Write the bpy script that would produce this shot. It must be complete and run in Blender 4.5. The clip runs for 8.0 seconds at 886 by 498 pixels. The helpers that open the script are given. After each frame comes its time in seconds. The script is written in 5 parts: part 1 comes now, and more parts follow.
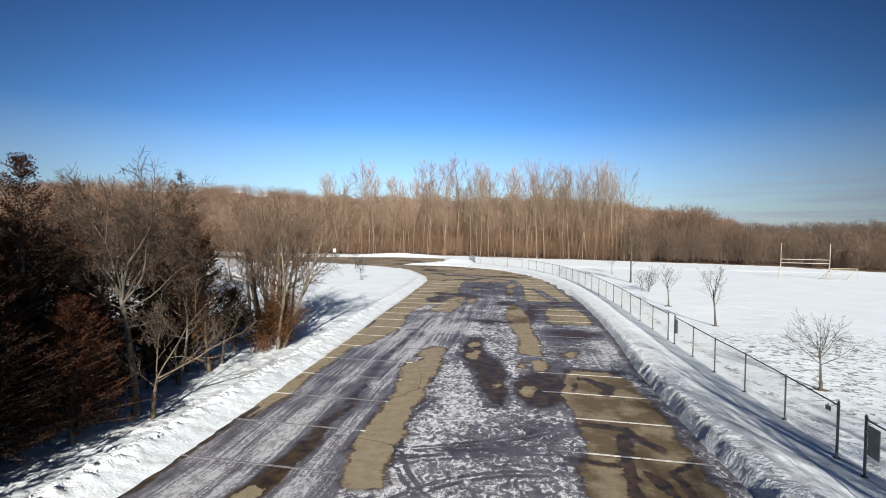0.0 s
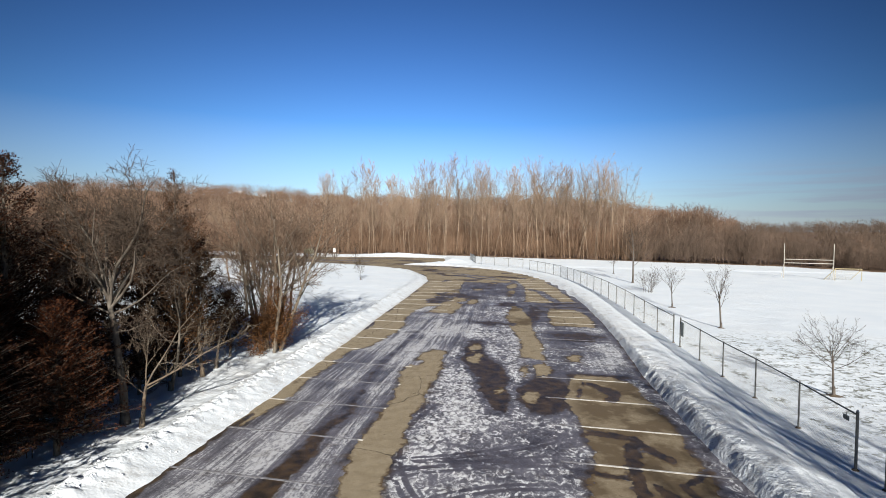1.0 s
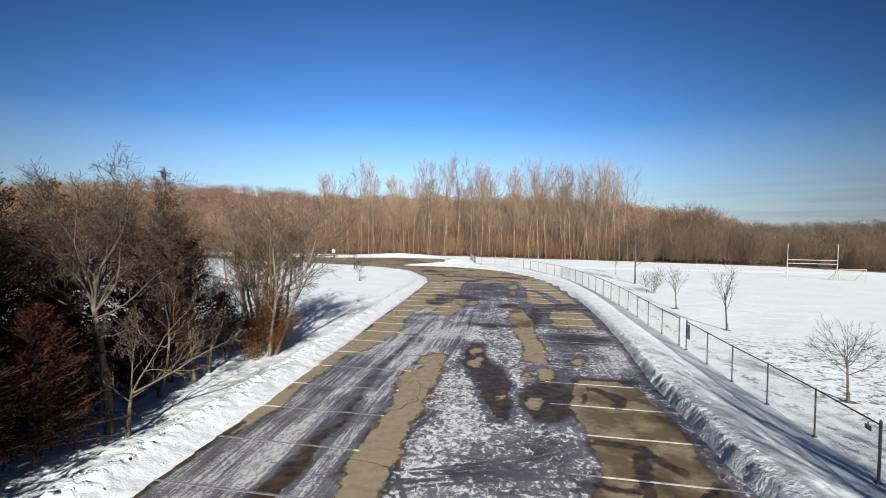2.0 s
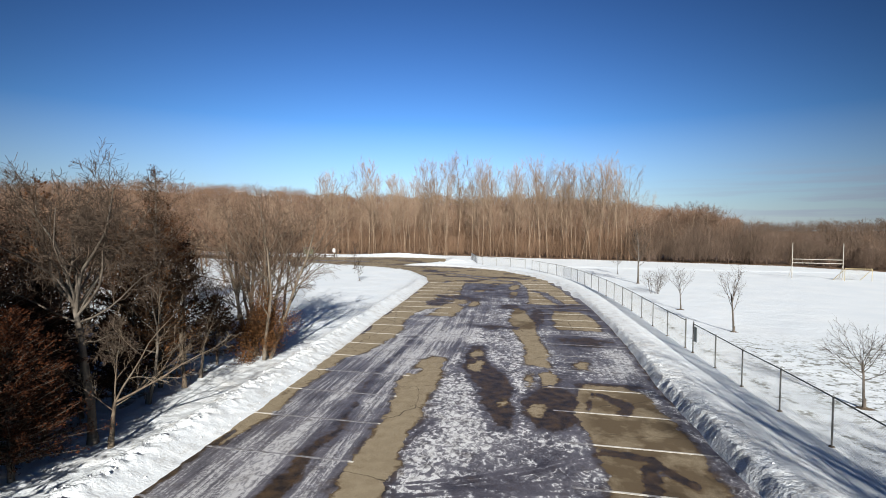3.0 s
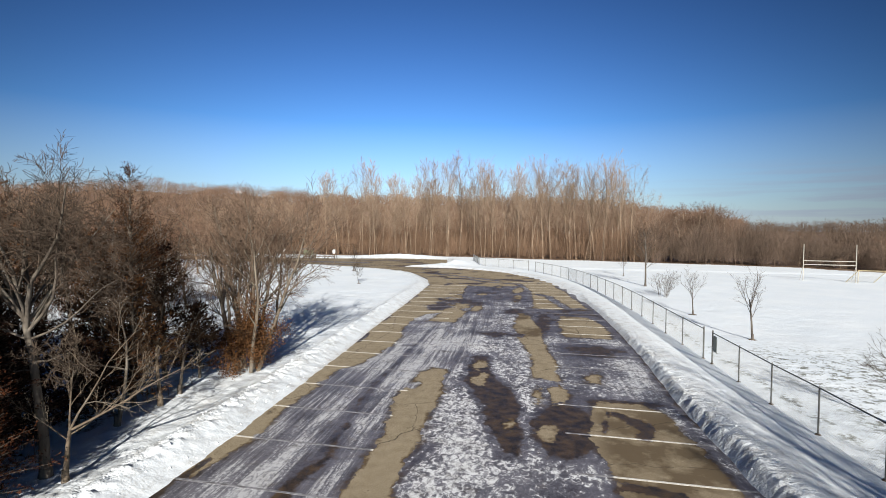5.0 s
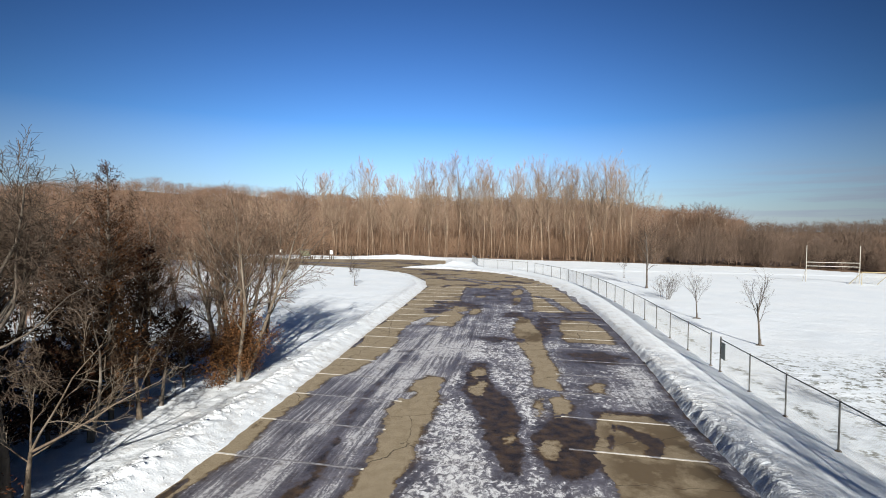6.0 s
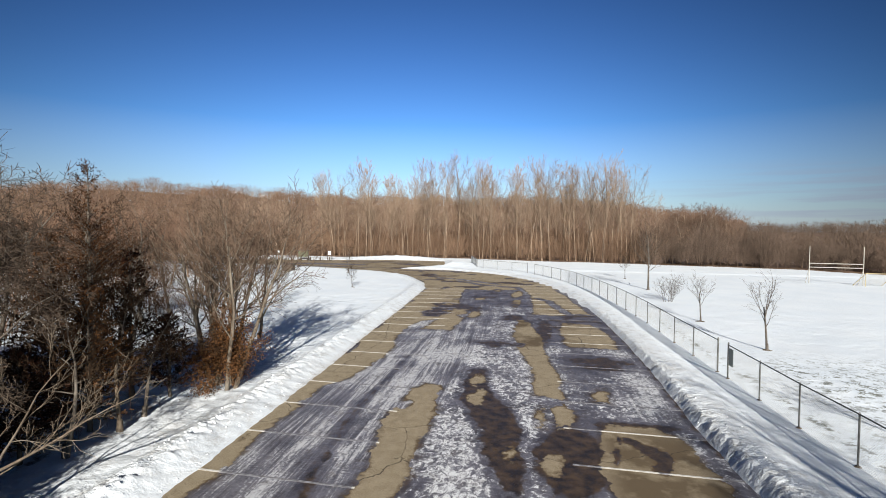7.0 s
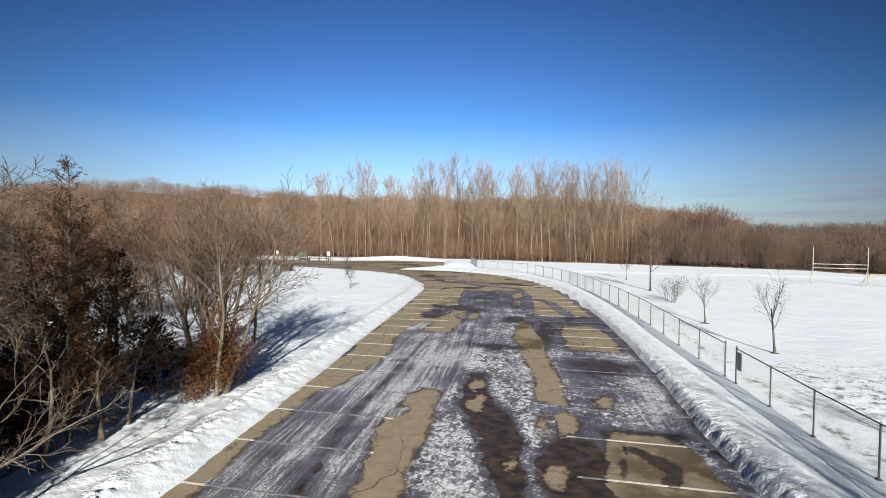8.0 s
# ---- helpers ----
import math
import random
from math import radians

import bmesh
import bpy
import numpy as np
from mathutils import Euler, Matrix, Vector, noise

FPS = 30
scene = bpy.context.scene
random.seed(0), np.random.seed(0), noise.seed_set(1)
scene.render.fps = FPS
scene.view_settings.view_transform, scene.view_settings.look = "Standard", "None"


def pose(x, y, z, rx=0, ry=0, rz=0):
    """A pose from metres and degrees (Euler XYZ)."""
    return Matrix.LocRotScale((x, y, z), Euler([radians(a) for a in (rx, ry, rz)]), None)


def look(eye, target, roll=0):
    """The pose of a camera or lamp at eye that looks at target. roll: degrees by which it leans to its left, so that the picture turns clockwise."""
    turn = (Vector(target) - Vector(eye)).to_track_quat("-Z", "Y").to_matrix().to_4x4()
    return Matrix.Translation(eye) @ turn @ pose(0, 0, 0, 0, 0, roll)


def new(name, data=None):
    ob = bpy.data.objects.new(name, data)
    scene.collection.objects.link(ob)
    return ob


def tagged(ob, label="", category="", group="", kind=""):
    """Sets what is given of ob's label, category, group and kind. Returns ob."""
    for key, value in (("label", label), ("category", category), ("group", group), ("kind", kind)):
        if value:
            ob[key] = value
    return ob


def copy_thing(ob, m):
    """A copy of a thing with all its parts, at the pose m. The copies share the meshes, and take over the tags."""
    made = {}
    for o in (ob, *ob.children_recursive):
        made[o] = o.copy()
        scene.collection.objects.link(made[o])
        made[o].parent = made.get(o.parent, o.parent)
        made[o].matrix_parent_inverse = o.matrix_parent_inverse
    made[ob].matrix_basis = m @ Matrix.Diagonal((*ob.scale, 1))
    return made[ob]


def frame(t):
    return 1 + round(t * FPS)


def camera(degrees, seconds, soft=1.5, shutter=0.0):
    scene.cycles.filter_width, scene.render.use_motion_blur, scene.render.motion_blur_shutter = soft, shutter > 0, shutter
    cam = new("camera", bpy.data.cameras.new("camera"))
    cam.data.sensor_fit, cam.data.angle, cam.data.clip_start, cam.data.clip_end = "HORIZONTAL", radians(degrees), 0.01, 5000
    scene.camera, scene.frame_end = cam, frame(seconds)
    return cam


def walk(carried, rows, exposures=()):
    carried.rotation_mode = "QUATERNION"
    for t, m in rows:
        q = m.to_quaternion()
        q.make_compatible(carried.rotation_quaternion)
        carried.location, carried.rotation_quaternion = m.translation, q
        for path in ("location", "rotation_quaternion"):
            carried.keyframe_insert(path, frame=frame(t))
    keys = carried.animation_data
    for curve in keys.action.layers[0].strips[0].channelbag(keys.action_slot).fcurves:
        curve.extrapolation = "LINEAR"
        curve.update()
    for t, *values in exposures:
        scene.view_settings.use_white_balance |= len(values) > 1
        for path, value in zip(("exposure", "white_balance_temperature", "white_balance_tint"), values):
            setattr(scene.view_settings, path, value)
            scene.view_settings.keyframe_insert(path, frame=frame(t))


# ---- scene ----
EXPOSURE = 0.7
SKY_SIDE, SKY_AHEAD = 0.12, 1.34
cam = camera(81.6, 8.0, soft=0.95)
PATH = [
    (0, (10.044, -17.454, 6.147), (9.628, -15.499, 6.078), 0.6),
    (0.5, (9.963, -17.168, 6.176), (9.548, -15.213, 6.106), 0.6),
    (1, (9.906, -16.855, 6.199), (9.489, -14.9, 6.128), 0.6),
    (1.5, (9.827, -16.522, 6.182), (9.411, -14.568, 6.113), 0.6),
    (3, (9.696, -15.462, 6.214), (9.274, -13.508, 6.142), 0.5),
    (3.5, (9.64, -15.113, 6.197), (9.214, -13.16, 6.124), 0.6),
    (4, (9.565, -14.719, 6.227), (9.135, -12.767, 6.154), 0.6),
    (4.5, (9.457, -14.254, 6.274), (9.026, -12.302, 6.202), 0.5),
    (6, (9.238, -12.762, 6.388), (8.814, -10.809, 6.318), 0.5),
    (6.5, (9.176, -12.317, 6.448), (8.753, -10.363, 6.377), 0.5),
    (7, (9.144, -11.931, 6.462), (8.722, -9.977, 6.393), 0.5),
    (7.5, (9.124, -11.567, 6.456), (8.7, -9.613, 6.387), 0.5),
    (8, (9.058, -11.184, 6.426), (8.636, -9.23, 6.359), 0.5),
]
walk(cam, [(t, look(eye, target, roll)) for t, eye, target, roll in PATH], exposures=[(0, EXPOSURE), (8, EXPOSURE)])

# ---- light ----
SUN_ELEV, SUN_TO = 21.5, Vector((0.265, -0.964, 0)).normalized()   # the sun stands behind the camera, to the right
SUN_WAY = Vector((SUN_TO.x * math.cos(radians(SUN_ELEV)), SUN_TO.y * math.cos(radians(SUN_ELEV)), math.sin(radians(SUN_ELEV))))
sun = new("sun", bpy.data.lights.new("sun", "SUN"))
sun.data.energy, sun.data.angle, sun.data.color = 5.3, radians(0.5), (1.0, 0.958, 0.885)
sun.matrix_world = look((0, 0, 60), Vector((0, 0, 60)) - SUN_WAY)

world = bpy.data.worlds.new("sky")
scene.world = world
world.use_nodes = True
wn, wl = world.node_tree.nodes, world.node_tree.links
wn.clear()
w_out, w_bg, w_sky = wn.new("ShaderNodeOutputWorld"), wn.new("ShaderNodeBackground"), wn.new("ShaderNodeTexSky")
w_sky.sky_type, w_sky.sun_disc = "NISHITA", False
w_sky.sun_elevation, w_sky.sun_rotation = radians(SUN_ELEV), math.atan2(SUN_TO.x, SUN_TO.y)
w_sky.altitude, w_sky.air_density, w_sky.dust_density, w_sky.ozone_density = 250, 1.0, 0.0, 4.0
w_co, w_sep = wn.new("ShaderNodeTexCoord"), wn.new("ShaderNodeSeparateXYZ")
w_map, w_noise = wn.new("ShaderNodeMapping"), wn.new("ShaderNodeTexNoise")
w_map.inputs["Scale"].default_value = (3.0, 3.0, 55.0)
w_noise.inputs["Scale"].default_value, w_noise.inputs["Detail"].default_value = 1.6, 5.0
w_band = wn.new("ShaderNodeMapRange")      # a thin layer of cloud low over the horizon
w_band.inputs[1].default_value, w_band.inputs[2].default_value = 0.125, 0.075
w_side = wn.new("ShaderNodeMapRange")
w_side.inputs[1].default_value, w_side.inputs[2].default_value = 0.12, 0.40
w_cut = wn.new("ShaderNodeMapRange")
w_cut.inputs[1].default_value, w_cut.inputs[2].default_value = 0.46, 0.62
w_m1, w_m2, w_m3 = [wn.new("ShaderNodeMath") for _ in range(3)]
for m_ in (w_m1, w_m2, w_m3):
    m_.operation = "MULTIPLY"
w_m3.inputs[1].default_value = 0.5
w_mix = wn.new("ShaderNodeMix")
w_mix.data_type = "RGBA"
w_mix.inputs[7].default_value = (2.0, 2.25, 3.0, 1)
wl.new(w_co.outputs["Generated"], w_sep.inputs[0])
wl.new(w_co.outputs["Generated"], w_map.inputs["Vector"])
wl.new(w_map.outputs[0], w_noise.inputs["Vector"])
wl.new(w_noise.outputs["Fac"], w_cut.inputs[0])
wl.new(w_sep.outputs["Z"], w_band.inputs[0])
wl.new(w_sep.outputs["X"], w_side.inputs[0])
wl.new(w_band.outputs[0], w_m1.inputs[0])
wl.new(w_side.outputs[0], w_m1.inputs[1])
wl.new(w_m1.outputs[0], w_m2.inputs[0])
wl.new(w_cut.outputs[0], w_m2.inputs[1])
wl.new(w_m2.outputs[0], w_m3.inputs[0])
wl.new(w_m3.outputs[0], w_mix.inputs[0])
w_dim, w_deep = wn.new("ShaderNodeVectorMath"), wn.new("ShaderNodeGamma")   # a clear, dry winter sky: deeper overhead
w_dim.operation = "MULTIPLY"
w_dim.inputs[1].default_value, w_deep.inputs["Gamma"].default_value = (0.305, 0.320, 0.330), 1.6
wl.new(w_sky.outputs[0], w_dim.inputs[0])
wl.new(w_dim.outputs[0], w_deep.inputs["Color"])
w_haze, w_low = wn.new("ShaderNodeMix"), wn.new("ShaderNodeMapRange")     # pale air low down
w_haze.data_type = "RGBA"
w_low.inputs[1].default_value, w_low.inputs[2].default_value, w_low.inputs[4].default_value = 0.20, 0.0, 0.85
wl.new(w_sep.outputs["Z"], w_low.inputs[0])
wl.new(w_low.outputs[0], w_haze.inputs[0])
wl.new(w_deep.outputs[0], w_haze.inputs[6])
w_haze.inputs[7].default_value = (2.28, 2.66, 3.30, 1)
wl.new(w_haze.outputs[2], w_mix.inputs[6])
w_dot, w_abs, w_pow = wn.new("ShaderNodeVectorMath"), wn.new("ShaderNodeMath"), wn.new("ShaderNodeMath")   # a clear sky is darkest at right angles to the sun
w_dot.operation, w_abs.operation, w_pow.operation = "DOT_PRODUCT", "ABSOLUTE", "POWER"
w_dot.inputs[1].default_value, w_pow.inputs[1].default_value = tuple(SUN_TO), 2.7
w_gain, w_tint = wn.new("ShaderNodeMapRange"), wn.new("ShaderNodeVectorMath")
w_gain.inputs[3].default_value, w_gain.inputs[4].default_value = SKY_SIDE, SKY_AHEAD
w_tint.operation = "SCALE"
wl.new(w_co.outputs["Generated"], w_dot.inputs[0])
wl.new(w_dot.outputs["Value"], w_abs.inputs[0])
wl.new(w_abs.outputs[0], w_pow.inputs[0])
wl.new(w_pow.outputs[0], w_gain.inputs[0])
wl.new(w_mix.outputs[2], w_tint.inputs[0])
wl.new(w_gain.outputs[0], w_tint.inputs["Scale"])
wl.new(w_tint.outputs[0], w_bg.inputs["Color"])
w_bg.inputs["Strength"].default_value = 0.12
wl.new(w_bg.outputs[0], w_out.inputs["Surface"])


# ---- materials ----
class Nodes:
    """A short hand for building a material's nodes."""

    def __init__(self, name):
        self.mat = bpy.data.materials.new(name)
        self.mat.use_nodes = True
        self.n, self.l = self.mat.node_tree.nodes, self.mat.node_tree.links
        self.bsdf = self.n["Principled BSDF"]
        self.co = self.n.new("ShaderNodeTexCoord").outputs["Object"]

    def set(self, socket, value):
        if isinstance(value, bpy.types.NodeSocket):
            self.l.new(value, socket)
        elif isinstance(value, tuple) and len(value) == 3 and socket.type == "RGBA":
            socket.default_value = (*value, 1)
        else:
            socket.default_value = value

    def math(self, op, a, b=0.0, clamp=False):
        m = self.n.new("ShaderNodeMath")
        m.operation, m.use_clamp = op, clamp
        self.set(m.inputs[0], a)
        self.set(m.inputs[1], b)
        return m.outputs[0]

    def noise(self, scale, detail=4.0, stretch=(1, 1, 1), rough=0.55, distort=0.0, turn=0.0):
        mp = self.n.new("ShaderNodeMapping")
        mp.inputs["Rotation"].default_value = (0, 0, radians(turn))
        mp.inputs["Scale"].default_value = stretch
        self.l.new(self.co, mp.inputs["Vector"])
        t = self.n.new("ShaderNodeTexNoise")
        t.inputs["Scale"].default_value, t.inputs["Detail"].default_value = scale, detail
        t.inputs["Roughness"].default_value, t.inputs["Distortion"].default_value = rough, distort
        self.l.new(mp.outputs[0], t.inputs["Vector"])
        return t.outputs["Fac"]

    def lane_noise(self, scale, along, detail, rough):
        """Noise drawn out along the traffic's line."""
        sep, com = self.n.new("ShaderNodeSeparateXYZ"), self.n.new("ShaderNodeCombineXYZ")
        self.l.new(self.co, sep.inputs[0])
        self.l.new(self.attr("lane"), com.inputs[0])
        self.l.new(self.math("MULTIPLY", sep.outputs["Y"], along), com.inputs[1])
        t = self.n.new("ShaderNodeTexNoise")
        t.inputs["Scale"].default_value, t.inputs["Detail"].default_value = scale, detail
        t.inputs["Roughness"].default_value, t.inputs["Distortion"].default_value = rough, 0.2
        self.l.new(com.outputs[0], t.inputs["Vector"])
        return t.outputs["Fac"]

    def cracks(self, scale, width=0.012):
        t = self.n.new("ShaderNodeTexVoronoi")
        t.feature = "DISTANCE_TO_EDGE"
        t.inputs["Scale"].default_value = scale
        w = self.n.new("ShaderNodeTexNoise")
        w.inputs["Scale"].default_value = 1.6
        w.inputs["Detail"].default_value = 5
        self.l.new(self.co, w.inputs["Vector"])
        add = self.n.new("ShaderNodeVectorMath")
        add.operation = "MULTIPLY_ADD"
        self.l.new(w.outputs["Color"], add.inputs[0])
        add.inputs[1].default_value = (0.6, 0.6, 0)
        self.l.new(self.co, add.inputs[2])
        self.l.new(add.outputs[0], t.inputs["Vector"])
        return self.span(t.outputs["Distance"], width, 0.0)

    def ring(self, cx, cy, r, width):
        """1 on a circle's line, 0 beside it."""
        d = self.n.new("ShaderNodeVectorMath")
        d.operation = "DISTANCE"
        self.l.new(self.co, d.inputs[0])
        d.inputs[1].default_value = (cx, cy, 0)
        return self.span(self.math("ABSOLUTE", self.math("SUBTRACT", d.outputs["Value"], r)), width, width * 0.45)

    def span(self, v, lo, hi, out_lo=0.0, out_hi=1.0):
        m = self.n.new("ShaderNodeMapRange")
        self.set(m.inputs[0], v)
        for i, x in enumerate((lo, hi, out_lo, out_hi)):
            m.inputs[1 + i].default_value = x
        return m.outputs[0]

    def attr(self, name):
        a = self.n.new("ShaderNodeAttribute")
        a.attribute_name = name
        return a.outputs["Fac"]

    def mix(self, fac, a, b):
        m = self.n.new("ShaderNodeMix")
        m.data_type = "RGBA"
        self.set(m.inputs[0], fac)
        self.set(m.inputs[6], a)
        self.set(m.inputs[7], b)
        return m.outputs[2]

    def vary(self):
        return self.n.new("ShaderNodeObjectInfo").outputs["Random"]

    def island(self):
        return self.n.new("ShaderNodeNewGeometry").outputs["Random Per Island"]

    def bump(self, height, strength=0.3, distance=0.02):
        b = self.n.new("ShaderNodeBump")
        b.inputs["Strength"].default_value, b.inputs["Distance"].default_value = strength, distance
        self.set(b.inputs["Height"], height)
        self.l.new(b.outputs[0], self.bsdf.inputs["Normal"])

    def done(self, color, rough=0.8, metal=0.0, spec=0.5):
        self.set(self.bsdf.inputs["Base Color"], color)
        self.set(self.bsdf.inputs["Roughness"], rough)
        self.set(self.bsdf.inputs["Metallic"], metal)
        self.set(self.bsdf.inputs["Specular IOR Level"], spec)
        return self.mat


def snow_ground():
    k = Nodes("snow_ground")
    chunk = k.math("MULTIPLY", k.noise(7.5, 3, rough=0.6), k.attr("chunk"))
    big, mid, fine = k.noise(0.25, 4), k.noise(1.7, 5), k.noise(14, 4)
    snow = k.mix(k.span(big, 0.35, 0.7), (0.778, 0.842, 0.892), (0.848, 0.898, 0.932))
    dirt = k.math("MULTIPLY", k.span(k.math("ADD", k.math("MULTIPLY", mid, 0.6), k.math("MULTIPLY", fine, 0.4)), 0.50, 0.62), k.attr("grit"))
    snow = k.mix(k.math("MULTIPLY", dirt, 0.6), snow, (0.36, 0.335, 0.30))
    snow = k.mix(k.math("MULTIPLY", k.attr("grit"), k.span(k.noise(0.8, 6, rough=0.7), 0.3, 0.65, 0.12, 0.5)), snow, (0.60, 0.60, 0.59))
    tuft = k.math("MULTIPLY", k.math("MULTIPLY", k.span(k.noise(3.4, 6, (1, 1, 1), 0.68), 0.515, 0.575), k.span(k.noise(1.1, 5, rough=0.65), 0.34, 0.5)), k.attr("trodden"))
    snow = k.mix(k.math("MULTIPLY", tuft, 0.92), snow, (0.15, 0.155, 0.12))
    litter = k.mix(k.span(k.noise(0.4, 8, rough=0.8), 0.38, 0.66), (0.12, 0.078, 0.050), (0.27, 0.18, 0.118))
    cover = k.math("ADD", k.attr("litter"), k.math("MULTIPLY", k.math("SUBTRACT", k.noise(0.55, 6, rough=0.7), 0.5), 1.6))
    color = k.mix(k.span(cover, 0.42, 0.56), snow, litter)
    k.bump(k.math("ADD", k.math("MULTIPLY", chunk, 2.2), k.math("ADD", k.math("MULTIPLY", mid, 0.9), k.math("MULTIPLY", fine, 0.4))), 0.6, 0.06)
    return k.done(color, 0.72, spec=0.18)


def lot_surface():
    k = Nodes("icy_asphalt")
    grain, grit_n, mid = k.noise(48, 3, rough=0.7), k.noise(24, 4, rough=0.7), k.noise(2.6, 5)
    warp = k.math("MULTIPLY", k.math("SUBTRACT", k.noise(1.5, 6, rough=0.5), 0.5), 0.95)
    warp = k.math("ADD", warp, k.math("MULTIPLY", k.math("SUBTRACT", k.noise(4.2, 5, rough=0.62), 0.5), 0.85))
    edge = k.math("ADD", k.attr("dry"), warp)
    dry = k.span(edge, 0.485, 0.515)
    rim = k.math("MULTIPLY", k.span(edge, 0.02, 0.40), k.span(k.noise(0.9, 5), 0.38, 0.56))
    tan = k.mix(k.span(mid, 0.35, 0.65), (0.238, 0.190, 0.120), (0.320, 0.262, 0.174))
    tan = k.mix(k.math("MULTIPLY", k.span(grit_n, 0.45, 0.66), 0.7), tan, (0.15, 0.113, 0.068))
    tan = k.mix(k.math("MULTIPLY", k.span(grain, 0.50, 0.66), 0.8), tan, (0.47, 0.405, 0.30))
    tan = k.mix(k.span(k.noise(1.7, 6, rough=0.7), 0.66, 0.69), tan, (0.09, 0.068, 0.045))
    tan = k.mix(k.math("MULTIPLY", k.attr("damp"), k.span(k.noise(0.9, 6, rough=0.6), 0.40, 0.54, 0.25, 1.0)), tan, (0.115, 0.083, 0.048))
    tan = k.mix(k.math("MULTIPLY", k.span(edge, 0.72, 0.54), k.span(k.noise(0.7, 4), 0.4, 0.55)), tan, (0.11, 0.075, 0.042))
    tan = k.mix(k.cracks(0.17, 0.0032), tan, (0.045, 0.035, 0.026))
    wet = k.mix(k.span(mid, 0.38, 0.64), (0.021, 0.0155, 0.012), (0.082, 0.052, 0.027))
    wet = k.mix(k.math("MULTIPLY", k.span(grit_n, 0.5, 0.75), 0.35), wet, (0.13, 0.10, 0.07))
    # frost: worm-like tufts on the still ice, drawn-out streaks where cars run
    worms = k.noise(4.6, 6, (1, 0.75, 1), 0.66, 1.0)
    crumbs = k.noise(13, 4, rough=0.65)
    streak, lanes = k.lane_noise(9.5, 0.04, 6, 0.72), k.lane_noise(1.9, 0.03, 4, 0.6)
    hatch = k.noise(3.0, 3, (0.32, 1.5, 1), 0.6, 0.6, -25)
    run = k.attr("run")
    still = k.math("ADD", k.math("MULTIPLY", worms, 0.72), k.math("ADD", k.math("MULTIPLY", crumbs, 0.16), k.math("MULTIPLY", hatch, 0.12)))
    drawn = k.math("ADD", k.math("MULTIPLY", streak, 0.44), k.math("ADD", k.math("MULTIPLY", lanes, 0.36), k.math("MULTIPLY", crumbs, 0.30)))
    drawn = k.math("SUBTRACT", k.math("MULTIPLY", drawn, 1.12), 0.116)
    pattern = k.math("ADD", k.math("MULTIPLY", drawn, run), k.math("MULTIPLY", still, k.math("SUBTRACT", 1.0, run)))
    frost_v = k.math("ADD", pattern, k.math("MULTIPLY", k.math("SUBTRACT", k.attr("frost"), 0.5), 0.36))
    marks = 0.0
    for cx, cy, r in ((2.2, 8.0, 12.2), (2.2, 8.0, 12.42), (10.6, -9.0, 4.6), (10.6, -9.0, 4.85), (12.5, -1.5, 6.9), (12.5, -1.5, 7.15), (3.0, 12.0, 16.1), (3.0, 12.0, 16.4), (12.0, -14.0, 11.0), (12.0, -14.0, 11.3)):
        marks = k.math("MAXIMUM", k.ring(cx, cy, r, 0.095), marks)
    marks = k.math("MULTIPLY", k.math("MULTIPLY", marks, k.attr("track")), k.span(k.noise(3, 5), 0.40, 0.54))
    frost_v = k.math("SUBTRACT", frost_v, k.math("MULTIPLY", marks, 0.24))
    ice = k.mix(k.span(k.noise(0.8, 6, rough=0.65), 0.36, 0.62), (0.032, 0.030, 0.040), (0.115, 0.110, 0.132))
    ice = k.mix(k.math("MULTIPLY", k.span(grit_n, 0.45, 0.72), 0.45), ice, (0.19, 0.184, 0.215))
    haze = k.span(frost_v, 0.42, 0.56)
    ice = k.mix(k.math("MULTIPLY", haze, 0.42), ice, (0.31, 0.312, 0.345))
    white = k.math("MULTIPLY", k.span(frost_v, 0.53, 0.59), k.span(k.noise(8.0, 5, (1, 0.45, 1), 0.7, 0.6, 12), 0.41, 0.51, 0.28, 1.0))
    ice = k.mix(k.math("MULTIPLY", white, k.math("SUBTRACT", 0.96, k.math("MULTIPLY", run, 0.36))), ice, (0.76, 0.77, 0.78))
    thaw = k.span(k.math("ADD", k.attr("wet"), k.math("MULTIPLY", k.math("SUBTRACT", k.noise(2.4, 8, (1, 0.7, 1), 0.66), 0.5), 1.2)), 0.46, 0.62)
    base = k.mix(thaw, ice, wet)
    base = k.mix(k.math("MULTIPLY", rim, 0.85), base, wet)
    color = k.mix(dry, base, tan)
    rough = k.math("SUBTRACT", 0.58, k.math("MULTIPLY", thaw, 0.1))
    rough = k.math("ADD", rough, k.math("MULTIPLY", dry, 0.35), True)
    rough = k.math("ADD", rough, k.math("MULTIPLY", white, 0.2), True)
    k.bump(k.math("ADD", k.math("MULTIPLY", white, 0.6), k.math("ADD", k.math("MULTIPLY", grain, 0.35), k.math("MULTIPLY", grit_n, 0.5))), 0.45, 0.015)
    return k.done(color, rough, spec=0.28)


def line_paint():
    k = Nodes("worn_line_paint")
    wear = k.span(k.noise(9, 6, rough=0.7), 0.40, 0.62)
    color = k.mix(k.math("MULTIPLY", wear, 0.55), (0.74, 0.72, 0.66), (0.32, 0.29, 0.23))
    glaze = k.span(k.math("ADD", k.attr("ice"), k.math("MULTIPLY", k.math("SUBTRACT", k.noise(1.8, 6, rough=0.7), 0.5), 1.3)), 0.3, 0.65)
    color = k.mix(k.math("MULTIPLY", glaze, 0.9), color, k.mix(k.span(k.noise(6, 5), 0.4, 0.6), (0.09, 0.088, 0.10), (0.24, 0.24, 0.27)))
    return k.done(color, 0.75)


